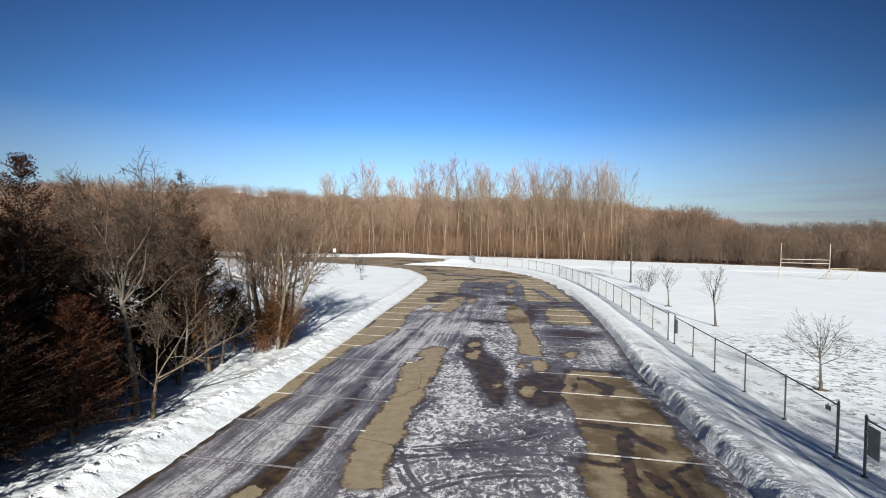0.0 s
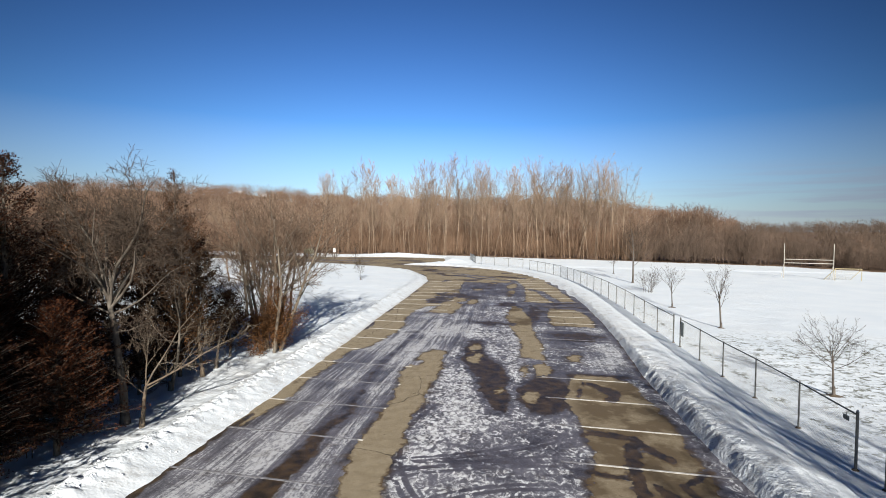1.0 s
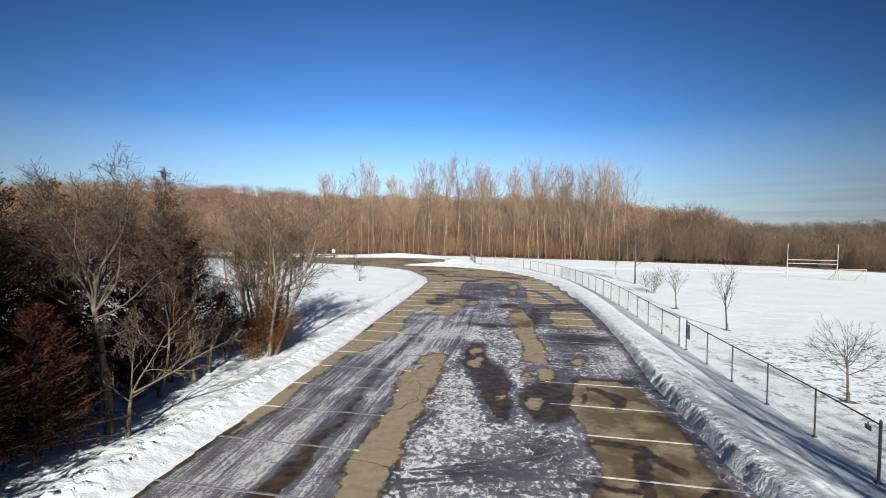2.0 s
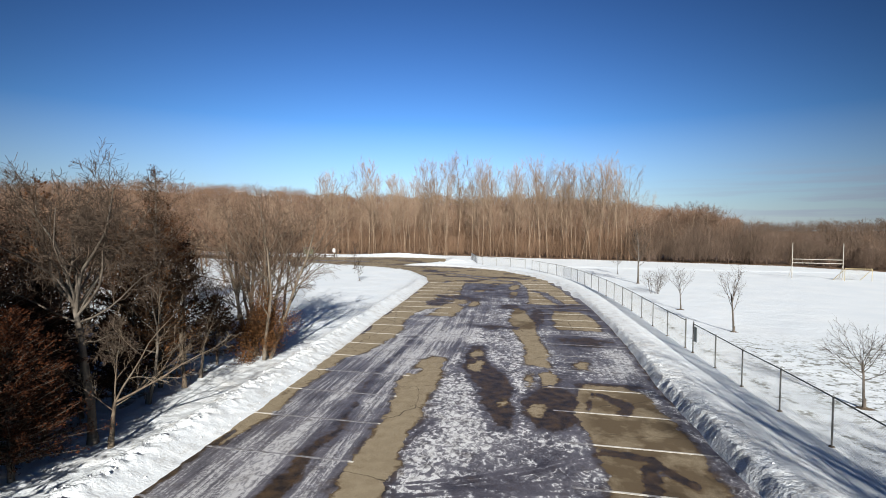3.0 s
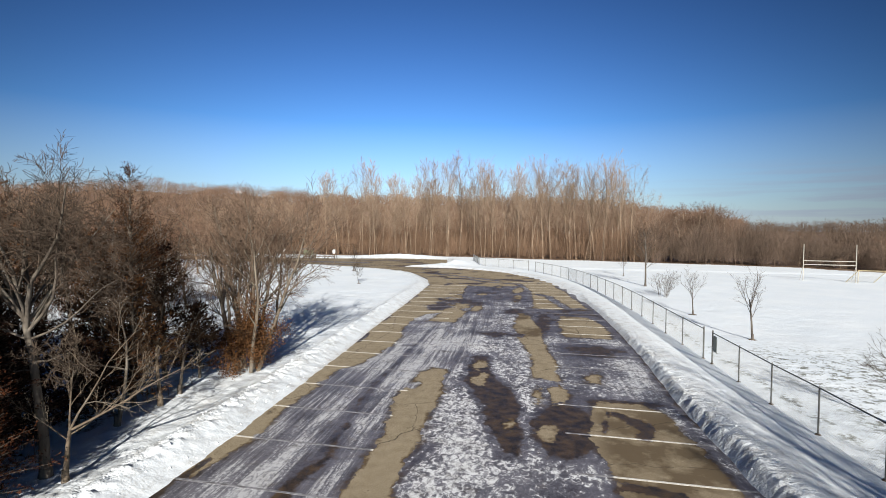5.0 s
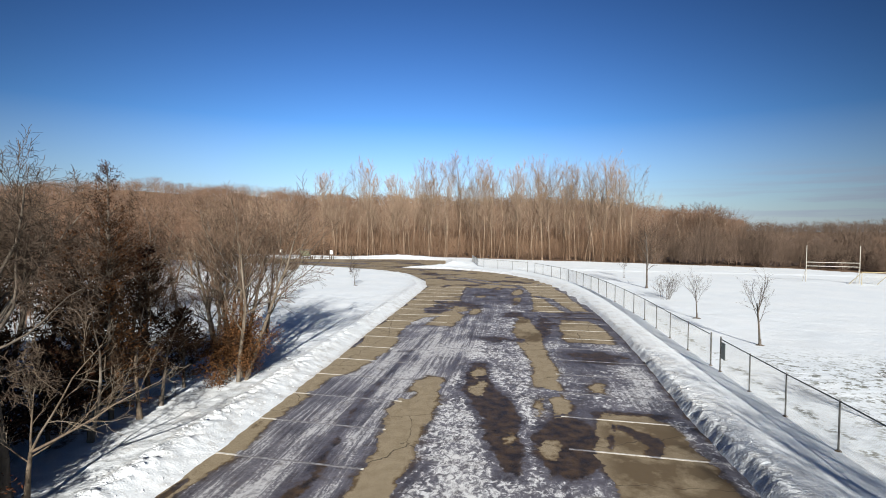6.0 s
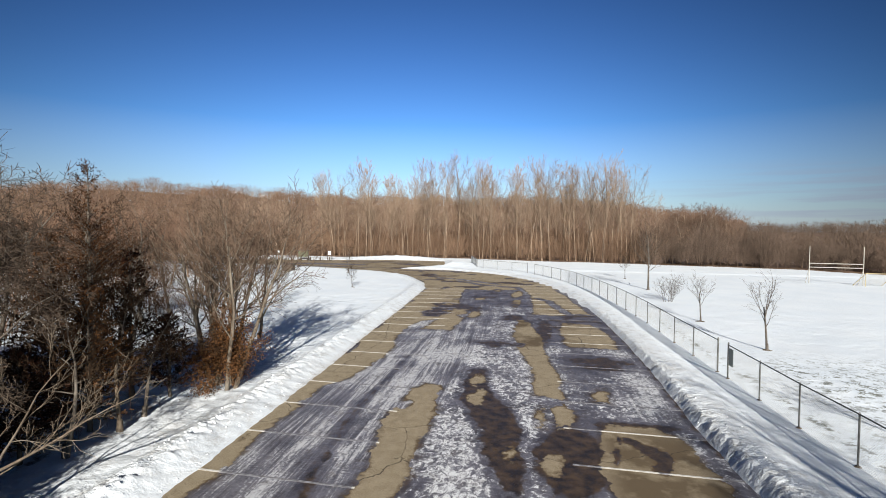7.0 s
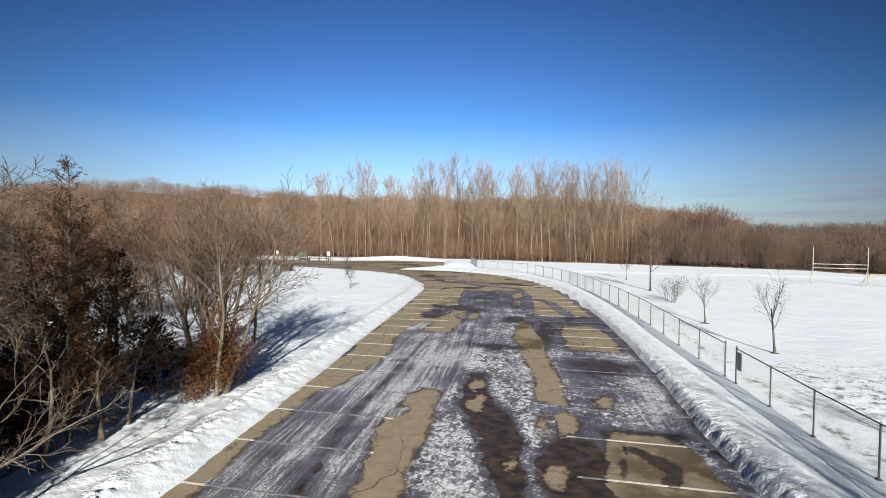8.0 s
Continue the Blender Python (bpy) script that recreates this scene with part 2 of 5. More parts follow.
def bark(name, dark, light, scale=9.0):
    k = Nodes(name)
    n1, n2 = k.noise(scale, 5, (1, 1, 0.2), 0.6), k.noise(1.3, 3)
    c = k.mix(k.span(n1, 0.35, 0.65), dark, light)
    c = k.mix(k.math("MULTIPLY", k.vary(), 0.4), c, tuple(0.6 * x for x in light))
    c = k.mix(k.math("MULTIPLY", k.span(n2, 0.5, 0.7), 0.3), c, (0.30, 0.28, 0.24))
    k.bump(n1, 0.5, 0.02)
    return k.done(c, 0.9, spec=0.2)


def twig(name, a, b):
    k = Nodes(name)
    c = k.mix(k.island(), a, b)
    c = k.mix(k.math("MULTIPLY", k.vary(), 0.45), c, tuple(0.62 * x for x in a))
    return k.done(c, 0.9, spec=0.15)


def far_twig(name, a, b):
    """Twigs of a distant wood: the tint changes from crown to crown more than from twig to twig."""
    k = Nodes(name)
    tint = k.math("ADD", k.math("MULTIPLY", k.span(k.noise(0.16, 3), 0.34, 0.66), 0.75), k.math("MULTIPLY", k.island(), 0.25))
    return k.done(k.mix(tint, a, b), 0.9, spec=0.1)


def plain(name, a, b, rough=0.6, metal=0.0, scale=6.0):
    k = Nodes(name)
    n1 = k.noise(scale, 5)
    k.bump(k.noise(scale * 8, 3), 0.15, 0.004)
    return k.done(k.mix(k.span(n1, 0.35, 0.65), a, b), k.span(n1, 0.3, 0.7, rough - 0.08, rough + 0.08), metal)


M_SNOW, M_LOT, M_LINE = snow_ground(), lot_surface(), line_paint()
M_BARK = bark("grey_bark", (0.042, 0.034, 0.027), (0.145, 0.122, 0.097))
M_PALE = bark("pale_bark", (0.065, 0.052, 0.039), (0.205, 0.168, 0.126), 14.0)
M_TALL = bark("wood_bark", (0.106, 0.072, 0.048), (0.292, 0.212, 0.146), 3.0)
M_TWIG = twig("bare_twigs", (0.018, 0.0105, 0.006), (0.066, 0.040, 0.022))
M_CROWN = twig("crown_twigs", (0.028, 0.020, 0.0145), (0.086, 0.064, 0.047))
M_CLUMP = twig("clump_twigs", (0.085, 0.057, 0.040), (0.185, 0.128, 0.090))
M_TAN = bark("tan_bark", (0.060, 0.046, 0.033), (0.178, 0.138, 0.098), 14.0)
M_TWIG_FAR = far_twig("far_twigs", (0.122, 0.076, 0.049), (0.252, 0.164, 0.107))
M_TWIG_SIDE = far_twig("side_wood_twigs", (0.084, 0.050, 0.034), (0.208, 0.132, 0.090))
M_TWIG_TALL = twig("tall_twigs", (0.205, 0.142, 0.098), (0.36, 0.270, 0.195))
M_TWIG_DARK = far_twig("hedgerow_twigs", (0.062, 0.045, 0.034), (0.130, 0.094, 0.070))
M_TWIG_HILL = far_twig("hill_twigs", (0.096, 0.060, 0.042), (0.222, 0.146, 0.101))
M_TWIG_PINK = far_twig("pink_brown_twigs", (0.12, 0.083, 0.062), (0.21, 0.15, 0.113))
# the next two rust tones are near black: the boughs' shade is in the colour
M_CEDAR = twig("shaded_rusty_cedar", (0.009, 0.006, 0.004), (0.048, 0.016, 0.006))
M_CEDAR_RUST = twig("shaded_rust_cedar", (0.007, 0.0036, 0.002), (0.068, 0.021, 0.007))
M_CEDAR_DARK = twig("dull_cedar", (0.017, 0.009, 0.004), (0.125, 0.052, 0.019))
M_YOUNG = bark("young_bark", (0.045, 0.038, 0.032), (0.125, 0.105, 0.088))
M_RUST = twig("rust_leaves", (0.055, 0.030, 0.014), (0.235, 0.100, 0.036))
M_THICKET = twig("dark_thicket", (0.034, 0.022, 0.014), (0.095, 0.060, 0.036))
M_MULCH = plain("bare_mulch", (0.06, 0.045, 0.03), (0.12, 0.09, 0.06), 0.9)
M_STEEL = plain("galvanised_steel", (0.22, 0.22, 0.21), (0.36, 0.36, 0.35), 0.45, 0.7)
M_WIRE = plain("fence_wire", (0.52, 0.52, 0.50), (0.66, 0.66, 0.63), 0.5, 0.2)
M_POST = plain("weathered_post", (0.075, 0.075, 0.07), (0.14, 0.138, 0.128), 0.6, 0.3)
M_SIGN = plain("grey_panel", (0.10, 0.125, 0.12), (0.16, 0.19, 0.18), 0.5)
M_GOAL = plain("pale_goal_paint", (0.34, 0.32, 0.27), (0.44, 0.42, 0.36), 0.5)
M_GOAL_Y = plain("yellow_goal_paint", (0.34, 0.28, 0.14), (0.44, 0.36, 0.19), 0.5)
M_NET = plain("goal_net", (0.45, 0.42, 0.36), (0.55, 0.52, 0.46), 0.8)
M_WOOD = plain("brown_timber", (0.055, 0.042, 0.032), (0.105, 0.08, 0.06), 0.75)
M_WHITE = plain("white_board", (0.70, 0.70, 0.68), (0.82, 0.82, 0.80), 0.5)
M_GREEN = plain("green_notice_board", (0.06, 0.07, 0.04), (0.13, 0.135, 0.08), 0.6)
M_ROOF = plain("dark_shingles", (0.07, 0.06, 0.055), (0.13, 0.115, 0.10), 0.85)
M_HOUSE = plain("brown_siding", (0.13, 0.11, 0.09), (0.19, 0.165, 0.14), 0.7)
M_GLASS = plain("dark_window", (0.03, 0.035, 0.045), (0.06, 0.07, 0.08), 0.15)
M_CHUNK = plain("snow_chunk", (0.80, 0.82, 0.86), (0.88, 0.89, 0.90), 0.65, 0.0, 3.0)


# ---- mesh helpers ----
def mesh_from(name, verts, faces, mat, smooth=False):
    me = bpy.data.meshes.new(name)
    me.from_pydata([tuple(v) for v in verts], [], faces)
    me.materials.append(mat)
    if smooth:
        me.polygons.foreach_set("use_smooth", [True] * len(me.polygons))
    me.update()
    return me


def part(name, me, parent, label=""):
    ob = new(name, me)
    ob.parent = parent
    return tagged(ob, label)


def thing(name, place, label, category, group="", turn=0.0, kind=""):
    ob = new(name)
    ob.matrix_basis = pose(*place, 0, 0, turn)
    ob.empty_display_size = 0.3
    return tagged(ob, label, category, group, kind)


class Tubes:
    """Tapered sticks gathered into one mesh."""

    def __init__(self):
        self.v, self.f = [], []

    def stick(self, a, b, ra, rb, sides=4, cap=False):
        a, b = Vector(a), Vector(b)
        d = (b - a)
        if d.length < 1e-6:
            return
        d.normalize()
        u = d.orthogonal().normalized()
        w = d.cross(u)
        n0 = len(self.v)
        for p, r in ((a, ra), (b, rb)):
            for i in range(sides):
                ang = 2 * math.pi * i / sides
                self.v.append(p + (u * math.cos(ang) + w * math.sin(ang)) * r)
        for i in range(sides):
            j = (i + 1) % sides
            self.f.append((n0 + i, n0 + j, n0 + sides + j, n0 + sides + i))
        if cap:
            self.f.append(tuple(n0 + sides + i for i in range(sides)))
            self.f.append(tuple(n0 + sides - 1 - i for i in range(sides)))

    def ribbon(self, a, b, wa, wb):
        """A twig too fine to show its roundness."""
        a, b = Vector(a), Vector(b)
        u = (b - a).orthogonal().normalized()
        n0 = len(self.v)
        self.v += [a - u * wa, b - u * wb, b + u * wb, a + u * wa]
        self.f.append((n0, n0 + 1, n0 + 2, n0 + 3))

    def leaf(self, p, d, length, width, rng):
        d = Vector(d).normalized()
        u = d.orthogonal().normalized()
        u.rotate(Matrix.Rotation(rng.uniform(0, 6.28), 3, d))
        n0 = len(self.v)
        p = Vector(p)
        self.v += [p - u * width * 0.3, p + d * length * 0.5 + u * width * 0.5, p + d * length, p + d * length * 0.5 - u * width * 0.5]
        self.f.append((n0, n0 + 1, n0 + 2, n0 + 3))

    def needle(self, p, d, length, width, rng):
        """A far twig: broad at its foot, fine at its tip."""
        d = Vector(d).normalized()
        u = d.orthogonal().normalized()
        u.rotate(Matrix.Rotation(rng.uniform(0, 6.28), 3, d))
        n0 = len(self.v)
        p = Vector(p)
        self.v += [p - u * width * 0.5, p + u * width * 0.5, p + d * length]
        self.f.append((n0, n0 + 1, n0 + 2))

    def mesh(self, name, mat, smooth=False):
        return mesh_from(name, self.v, self.f, mat, smooth)


def box_mesh(name, size, mat, bevel=0.01, at=(0, 0, 0)):
    bm = bmesh.new()
    bmesh.ops.create_cube(bm, size=1)
    for v in bm.verts:
        v.co = Vector((v.co.x * size[0] + at[0], v.co.y * size[1] + at[1], v.co.z * size[2] + at[2]))
    if bevel:
        bmesh.ops.bevel(bm, geom=bm.edges[:], offset=bevel, segments=1, affect="EDGES")
    me = bpy.data.meshes.new(name)
    bm.to_mesh(me)
    bm.free()
    me.materials.append(mat)
    return me


# ---- the plan ----
# the lot's kerb line, anticlockwise: up the right side, round the far turn, back along the inside of the bend and down the left side
LOT = [(15.3, -45), (14.7, -4.4), (14.25, 0), (13.8, 6), (13.6, 13.6), (13.25, 20), (12.6, 28), (11.7, 35.6), (10.5, 43.5), (8.8, 50.5), (6.3, 57.5), (2.2, 64),
       (-2.5, 68.5), (-8, 71.3), (-16, 71.6), (-16.6, 73.2), (-11, 77.5), (-11.2, 84), (-14, 96), (-26, 96.5), (-38, 92), (-60, 88.5), (-90, 92), (-90, 82), (-45, 74), (-31, 70.5), (-23, 67.5), (-15.8, 64),
       (-10, 57.3), (-6.6, 50.3), (-4.9, 44.5), (-3.9, 36), (-2.9, 27), (-2.0, 18), (-1.2, 11.5), (-0.65, 6), (-0.3, 2.6), (0, 0), (0.2, -2.8), (0.5, -6.5), (1.2, -45)]


def lattice(ix, iy, seed):
    h = (ix * 374761393 + iy * 668265263 + seed * 974711) & 0x7FFFFFFF
    h = ((h ^ (h >> 13)) * 1274126177) & 0x7FFFFFFF
    return ((h ^ (h >> 16)) & 0xFFFF) / 65535.0


def vnoise(x, y, seed=0):
    ix, iy = np.floor(x).astype(np.int64), np.floor(y).astype(np.int64)
    fx, fy = x - ix, y - iy
    fx, fy = fx * fx * (3 - 2 * fx), fy * fy * (3 - 2 * fy)
    a, b = lattice(ix, iy, seed), lattice(ix + 1, iy, seed)
    c, d = lattice(ix, iy + 1, seed), lattice(ix + 1, iy + 1, seed)
    return (a * (1 - fx) + b * fx) * (1 - fy) + (c * (1 - fx) + d * fx) * fy


def fbm(x, y, scale, octaves=4, seed=0):
    out, amp, tot = np.zeros_like(x), 1.0, 0.0
    for o in range(octaves):
        out += amp * vnoise(x * scale * 2 ** o, y * scale * 2 ** o, seed + 17 * o)
        tot += amp
        amp *= 0.5
    return out / tot


def kerb_distance(x, y):
    """Metres outside the lot's kerb line; negative inside it."""
    best, inside = np.full(x.shape, 1e9), np.zeros(x.shape, bool)
    for (ax, ay), (bx, by) in zip(LOT, LOT[1:] + LOT[:1]):
        dx, dy = bx - ax, by - ay
        t = np.clip(((x - ax) * dx + (y - ay) * dy) / (dx * dx + dy * dy), 0, 1)
        best = np.minimum(best, np.hypot(x - ax - t * dx, y - ay - t * dy))
        if ay != by:
            inside ^= ((ay > y) != (by > y)) & (x < ax + (y - ay) * dx / dy)
    return np.where(inside, -best, best)


def step(v, lo, hi):
    t = np.clip((v - lo) / (hi - lo), 0, 1)
    return t * t * (3 - 2 * t)


def kerb_x(y, side):
    pts = [p for p in LOT[:11]] if side > 0 else [p for p in LOT[29:]][::-1]
    ys, xs = [p[1] for p in pts], [p[0] for p in pts]
    return float(np.interp(y, ys, xs))


def hills(x, y):
    """The wooded rise behind the level ground."""
    far = np.hypot(x - 5, y - 20)
    az = np.degrees(np.arctan2(x - 9, np.maximum(y + 15, 1)))
    crest = np.interp(az, [-70, -45, -29, -23, -12, 0, 8, 12, 14, 16, 19, 22, 30, 45, 70], [20, 19.5, 20.5, 20.5, 21.5, 22, 18.5, 13.5, 11, 9, 7.5, 7, 8, 8, 7])
    h = crest * step(far, 120, 275) * (0.78 + 0.3 * fbm(x, y, 0.012, 3, 5) + 0.14 * fbm(x, y, 0.07, 3, 6))
    h = h + 11 * np.exp(-((x + 224) ** 2 + (y - 336) ** 2) / 2600) + 8 * np.exp(-((x + 225) ** 2 + (y - 232) ** 2) / 2200)
    return np.where(y > -30, h, 0) + 4 * step(far, 500, 1400)


def wood_cover(x, y):
    """1 under trees, 0 on the open snow."""
    far_wood = step(y + 6 * (fbm(x, y, 0.05, 3, 3) - 0.5), np.interp(x, [-100, -40, -10, 12, 34, 52, 60, 80], [104, 101, 103, 99, 93, 89, 80, 70]), np.interp(x, [-100, -40, -10, 12, 34, 52, 60, 80], [107, 104, 106, 101, 95, 91, 82, 72]))
    side = step(-x + 3 * (fbm(x, y, 0.12, 3, 8) - 0.5), np.interp(y, [-60, -8, 0, 8, 14, 22, 32, 45, 60, 80], [1.5, 2.6, 3.4, 4.2, 9, 16, 25, 37, 50, 75]), np.interp(y, [-60, -8, 0, 8, 14, 22, 32, 45, 60, 80], [3, 3.6, 4.6, 5.2, 12, 20, 30, 43, 56, 80]))
    return np.maximum(far_wood, 0.40 * side * step(y, 95, 70))


def snow_height(x, y):
    d = kerb_distance(x, y)
    wob = 0.16 * (fbm(x, y, 1.6, 4, 21) - 0.5)
    e = d + wob
    right = (x > 4) & (y < 75)
    left = (x <= 4) & (y < 60)
    lump = fbm(x, y, 2.2, 4, 31) - 0.5
    clod = fbm(x, y, 5.0, 2, 33) - 0.5
    ridge = fbm(x * 1.0, y * 1.0, 5.0, 3, 41) - 0.5
    claw = fbm(x * 0.8, y * 1.3, 5.2, 2, 43) - 0.5
    near = step(e, -0.1, 0.5)
    bank_r = np.interp(y, [2, 9, 24], [0.43, 0.34, 0.24]) * step(e, 0.0, 0.46) * (1 - 0.6 * step(e, 1.2, 2.3)) + 0.05 * lump * near * (1 - step(e, 1.8, 3)) + 0.10 * claw * near * (1 - step(e, 0.45, 0.9)) + 0.04 * ridge * near
    bank_l = 0.36 * step(e, 0.0, 1.25) * (1 - 0.45 * step(e, 1.35, 1.9)) + 0.10 * lump * near * step(e, 0.8, 1.6) + 0.24 * clod * np.exp(-((e - 1.2) / 0.30) ** 2) + 0.05 * ridge * near
    bank_o = 0.22 * step(e, 0.0, 0.9) + 0.10 * lump * near
    pile = 1.3 * np.exp(-((x + 11.5) ** 2 / 22 + (y - 81.5) ** 2 / 30)) + 0.9 * np.exp(-((x + 26) ** 2 / 60 + (y - 101) ** 2 / 4))
    h = np.where(right, bank_r, np.where(left, bank_l, bank_o))
    h = h + pile * step(e, 0.2, 2.0) * (0.7 + 0.8 * lump)
    roll = 0.10 * (fbm(x, y, 0.22, 4, 51) - 0.5) + 0.05 * (fbm(x, y, 0.9, 3, 52) - 0.5)
    h = h + roll * step(d, 1.0, 4.0)
    return np.where(e < 0.12, np.minimum(h - 0.09 * step(-e, -0.12, 0.05), 0.02), h) + hills(x, y)


def axis(*spans):
    out = []
    for lo, hi, st in spans:
        out += list(np.arange(lo, hi, st))
    return np.array(out + [spans[-1][1]])


def grid_mesh(name, xs, ys, height, keep, mat, attrs):
    X, Y = np.meshgrid(xs, ys, indexing="ij")
    x, y = X.ravel(), Y.ravel()
    z = height(x, y)
    ok = keep(x, y)
    nx, ny = len(xs), len(ys)
    idx = np.arange(nx * ny).reshape(nx, ny)
    quads = np.stack([idx[:-1, :-1], idx[1:, :-1], idx[1:, 1:], idx[:-1, 1:]], -1).reshape(-1, 4)
    quads = quads[ok[quads].any(1)]
    used = np.unique(quads)
    remap = np.zeros(nx * ny, np.int64)
    remap[used] = np.arange(len(used))
    quads = remap[quads]
    me = bpy.data.meshes.new(name)
    me.vertices.add(len(used))
    me.vertices.foreach_set("co", np.stack([x[used], y[used], z[used]], 1).astype(np.float32).ravel())
    me.loops.add(quads.size)
    me.loops.foreach_set("vertex_index", quads.ravel().astype(np.int32))
    me.polygons.add(len(quads))
    me.polygons.foreach_set("loop_start", (np.arange(len(quads)) * 4).astype(np.int32))
    me.polygons.foreach_set("use_smooth", [True] * len(quads))
    me.update(calc_edges=True)
    for key, fn in attrs.items():
        a = me.attributes.new(key, "FLOAT", "POINT")
        a.data.foreach_set("value", fn(x[used], y[used]).astype(np.float32))
    me.materials.append(mat)
    return me


# ---- ground ----
def grit(x, y):
    d = kerb_distance(x, y)
    return step(d, 3.2, 0.3) * np.where(x < 4, 0.75, 1.0) + 0.6 * step(x, -0.5, -2) * step(d, 6, 2.5) * step(y, 14, 8) + 1.3 * step(d, 0.4, 0.1) * step(x, 4, 2) * step(y, 2, 9)


def trodden(x, y):
    band = step(x, 18.5, 20) * step(y + 4 * (fbm(x, y, 0.2, 3, 81) - 0.5), 20, 13) * (0.35 + 0.75 * fbm(x, y, 0.35, 3, 82))
    path = np.exp(-((x - np.interp(y, [-10, 13, 30], [19.0, 17.6, 16.6])) ** 2) / 0.12) * step(y, 34, 24)
    near = np.exp(-((x - 28) ** 2) / 60) * step(y, 20, 10) * 0.8
    return np.clip(np.maximum((band * 0.95 + near) * step(x, 16.8, 17.6), path), 0, 1)


def chunk(x, y):
    d = kerb_distance(x, y)
    return np.where(x > 4, step(d, -0.2, 0.1) * step(d, 1.15, 0.7) + 0.3 * step(d, 0.7, 1.0) * step(d, 2.6, 1.8), np.exp(-((d - 1.35) / 0.4) ** 2) + 0.35 * step(d, 1.2, 1.8) * step(d, 4, 3))


def litter(x, y):
    return wood_cover(x, y) * np.where(y > 135, 0.75, 0.9)


gx = axis((-2500, -700, 300), (-700, -120, 40), (-120, -40, 5), (-40, -14, 1.0), (-14, -5, 0.35), (-5, -2.6, 0.11), (-2.6, 1.6, 0.085), (1.6, 12, 0.8), (12, 13.2, 0.11), (13.2, 16.2, 0.07), (16.2, 18.8, 0.13), (18.8, 30, 0.35), (30, 64, 1.2), (64, 150, 6), (150, 700, 40), (700, 2500, 300))
gy = axis((-2500, -600, 380), (-600, -60, 60), (-60, -14, 2.5), (-14, 10, 0.085), (10, 16, 0.14), (16, 34, 0.3), (34, 110, 0.8), (110, 420, 9), (420, 800, 40), (800, 2600, 300))
ground = new("ground", grid_mesh("ground", gx, gy, snow_height, lambda x, y: kerb_distance(x, y) > -1.2, M_SNOW, {"grit": grit, "trodden": trodden, "litter": litter, "chunk": chunk}))
tagged(ground, "snow-covered ground with ploughed banks and wooded rise", "ground", kind="structure")


def blob(x, y, cx, cy, rx, ry, turn=0.0):
    """Metres inside an oval patch; negative outside."""
    c, s = math.cos(radians(turn)), math.sin(radians(turn))
    u, v = (x - cx) * c + (y - cy) * s, -(x - cx) * s + (y - cy) * c
    return (1.0 - np.sqrt((u / rx) ** 2 + (v / ry) ** 2)) * min(rx, ry)


def strip(x, y, ys, lefts, rights, ends=0.5):
    """Metres inside a patch that runs along the lot between two wavering edges."""
    left, right = np.interp(y, ys, lefts), np.interp(y, ys, rights)
    return np.minimum(np.minimum(x - left, right - x), np.minimum(y - ys[0], ys[-1] - y) * ends)


def trail(x, y, points, width):
    """Metres inside a band of that half width along a bent line."""
    best = np.full(x.shape, 1e9)
    for (ax, ay), (bx, by) in zip(points, points[1:]):
        dx, dy = bx - ax, by - ay
        t = np.clip(((x - ax) * dx + (y - ay) * dy) / (dx * dx + dy * dy), 0, 1)
        best = np.minimum(best, np.hypot(x - ax - t * dx, y - ay - t * dy))
    return width - best


def warped(x, y):
    return x + 0.34 * (fbm(x, y, 0.9, 3, 61) - 0.5), y + 0.9 * (fbm(x, y, 0.7, 3, 62) - 0.5)


def bend_x(y):
    """The line that the traffic follows round the bend."""
    return np.interp(y, [-45, -6, 6, 18, 28, 36, 44, 50, 57, 64], [8.0, 7.5, 6.5, 5.7, 4.8, 3.9, 2.8, 1.2, -2.0, -7.0])


def lane(x, y):
    return x - bend_x(y)


# dry islands in the ice: middle, half sizes
ISLES = [(3.25, -7.0, 0.22, 0.9), (5.9, 10.3, 0.3, 0.7), (6.33, 7.9, 0.3, 0.9), (8.08, 2.9, 0.13, 0.52), (9.25, 2.3, 0.3, 0.58), (9.57, 6.6, 0.36, 1.2), (8.77, 6.05, 0.14, 0.55), (11.05, 9.1, 0.3, 0.65), (1.9, 28.8, 0.5, 1.4),
         (3.1, 27.6, 0.42, 1.5), (4.0, 46.5, 1.1, 1.3), (5.5, 41.5, 0.5, 2.4), (5.9, 35.0, 0.35, 2.2), (3.2, 44.0, 0.3, 0.8), (2.4, 37.0, 0.5, 0.8)]


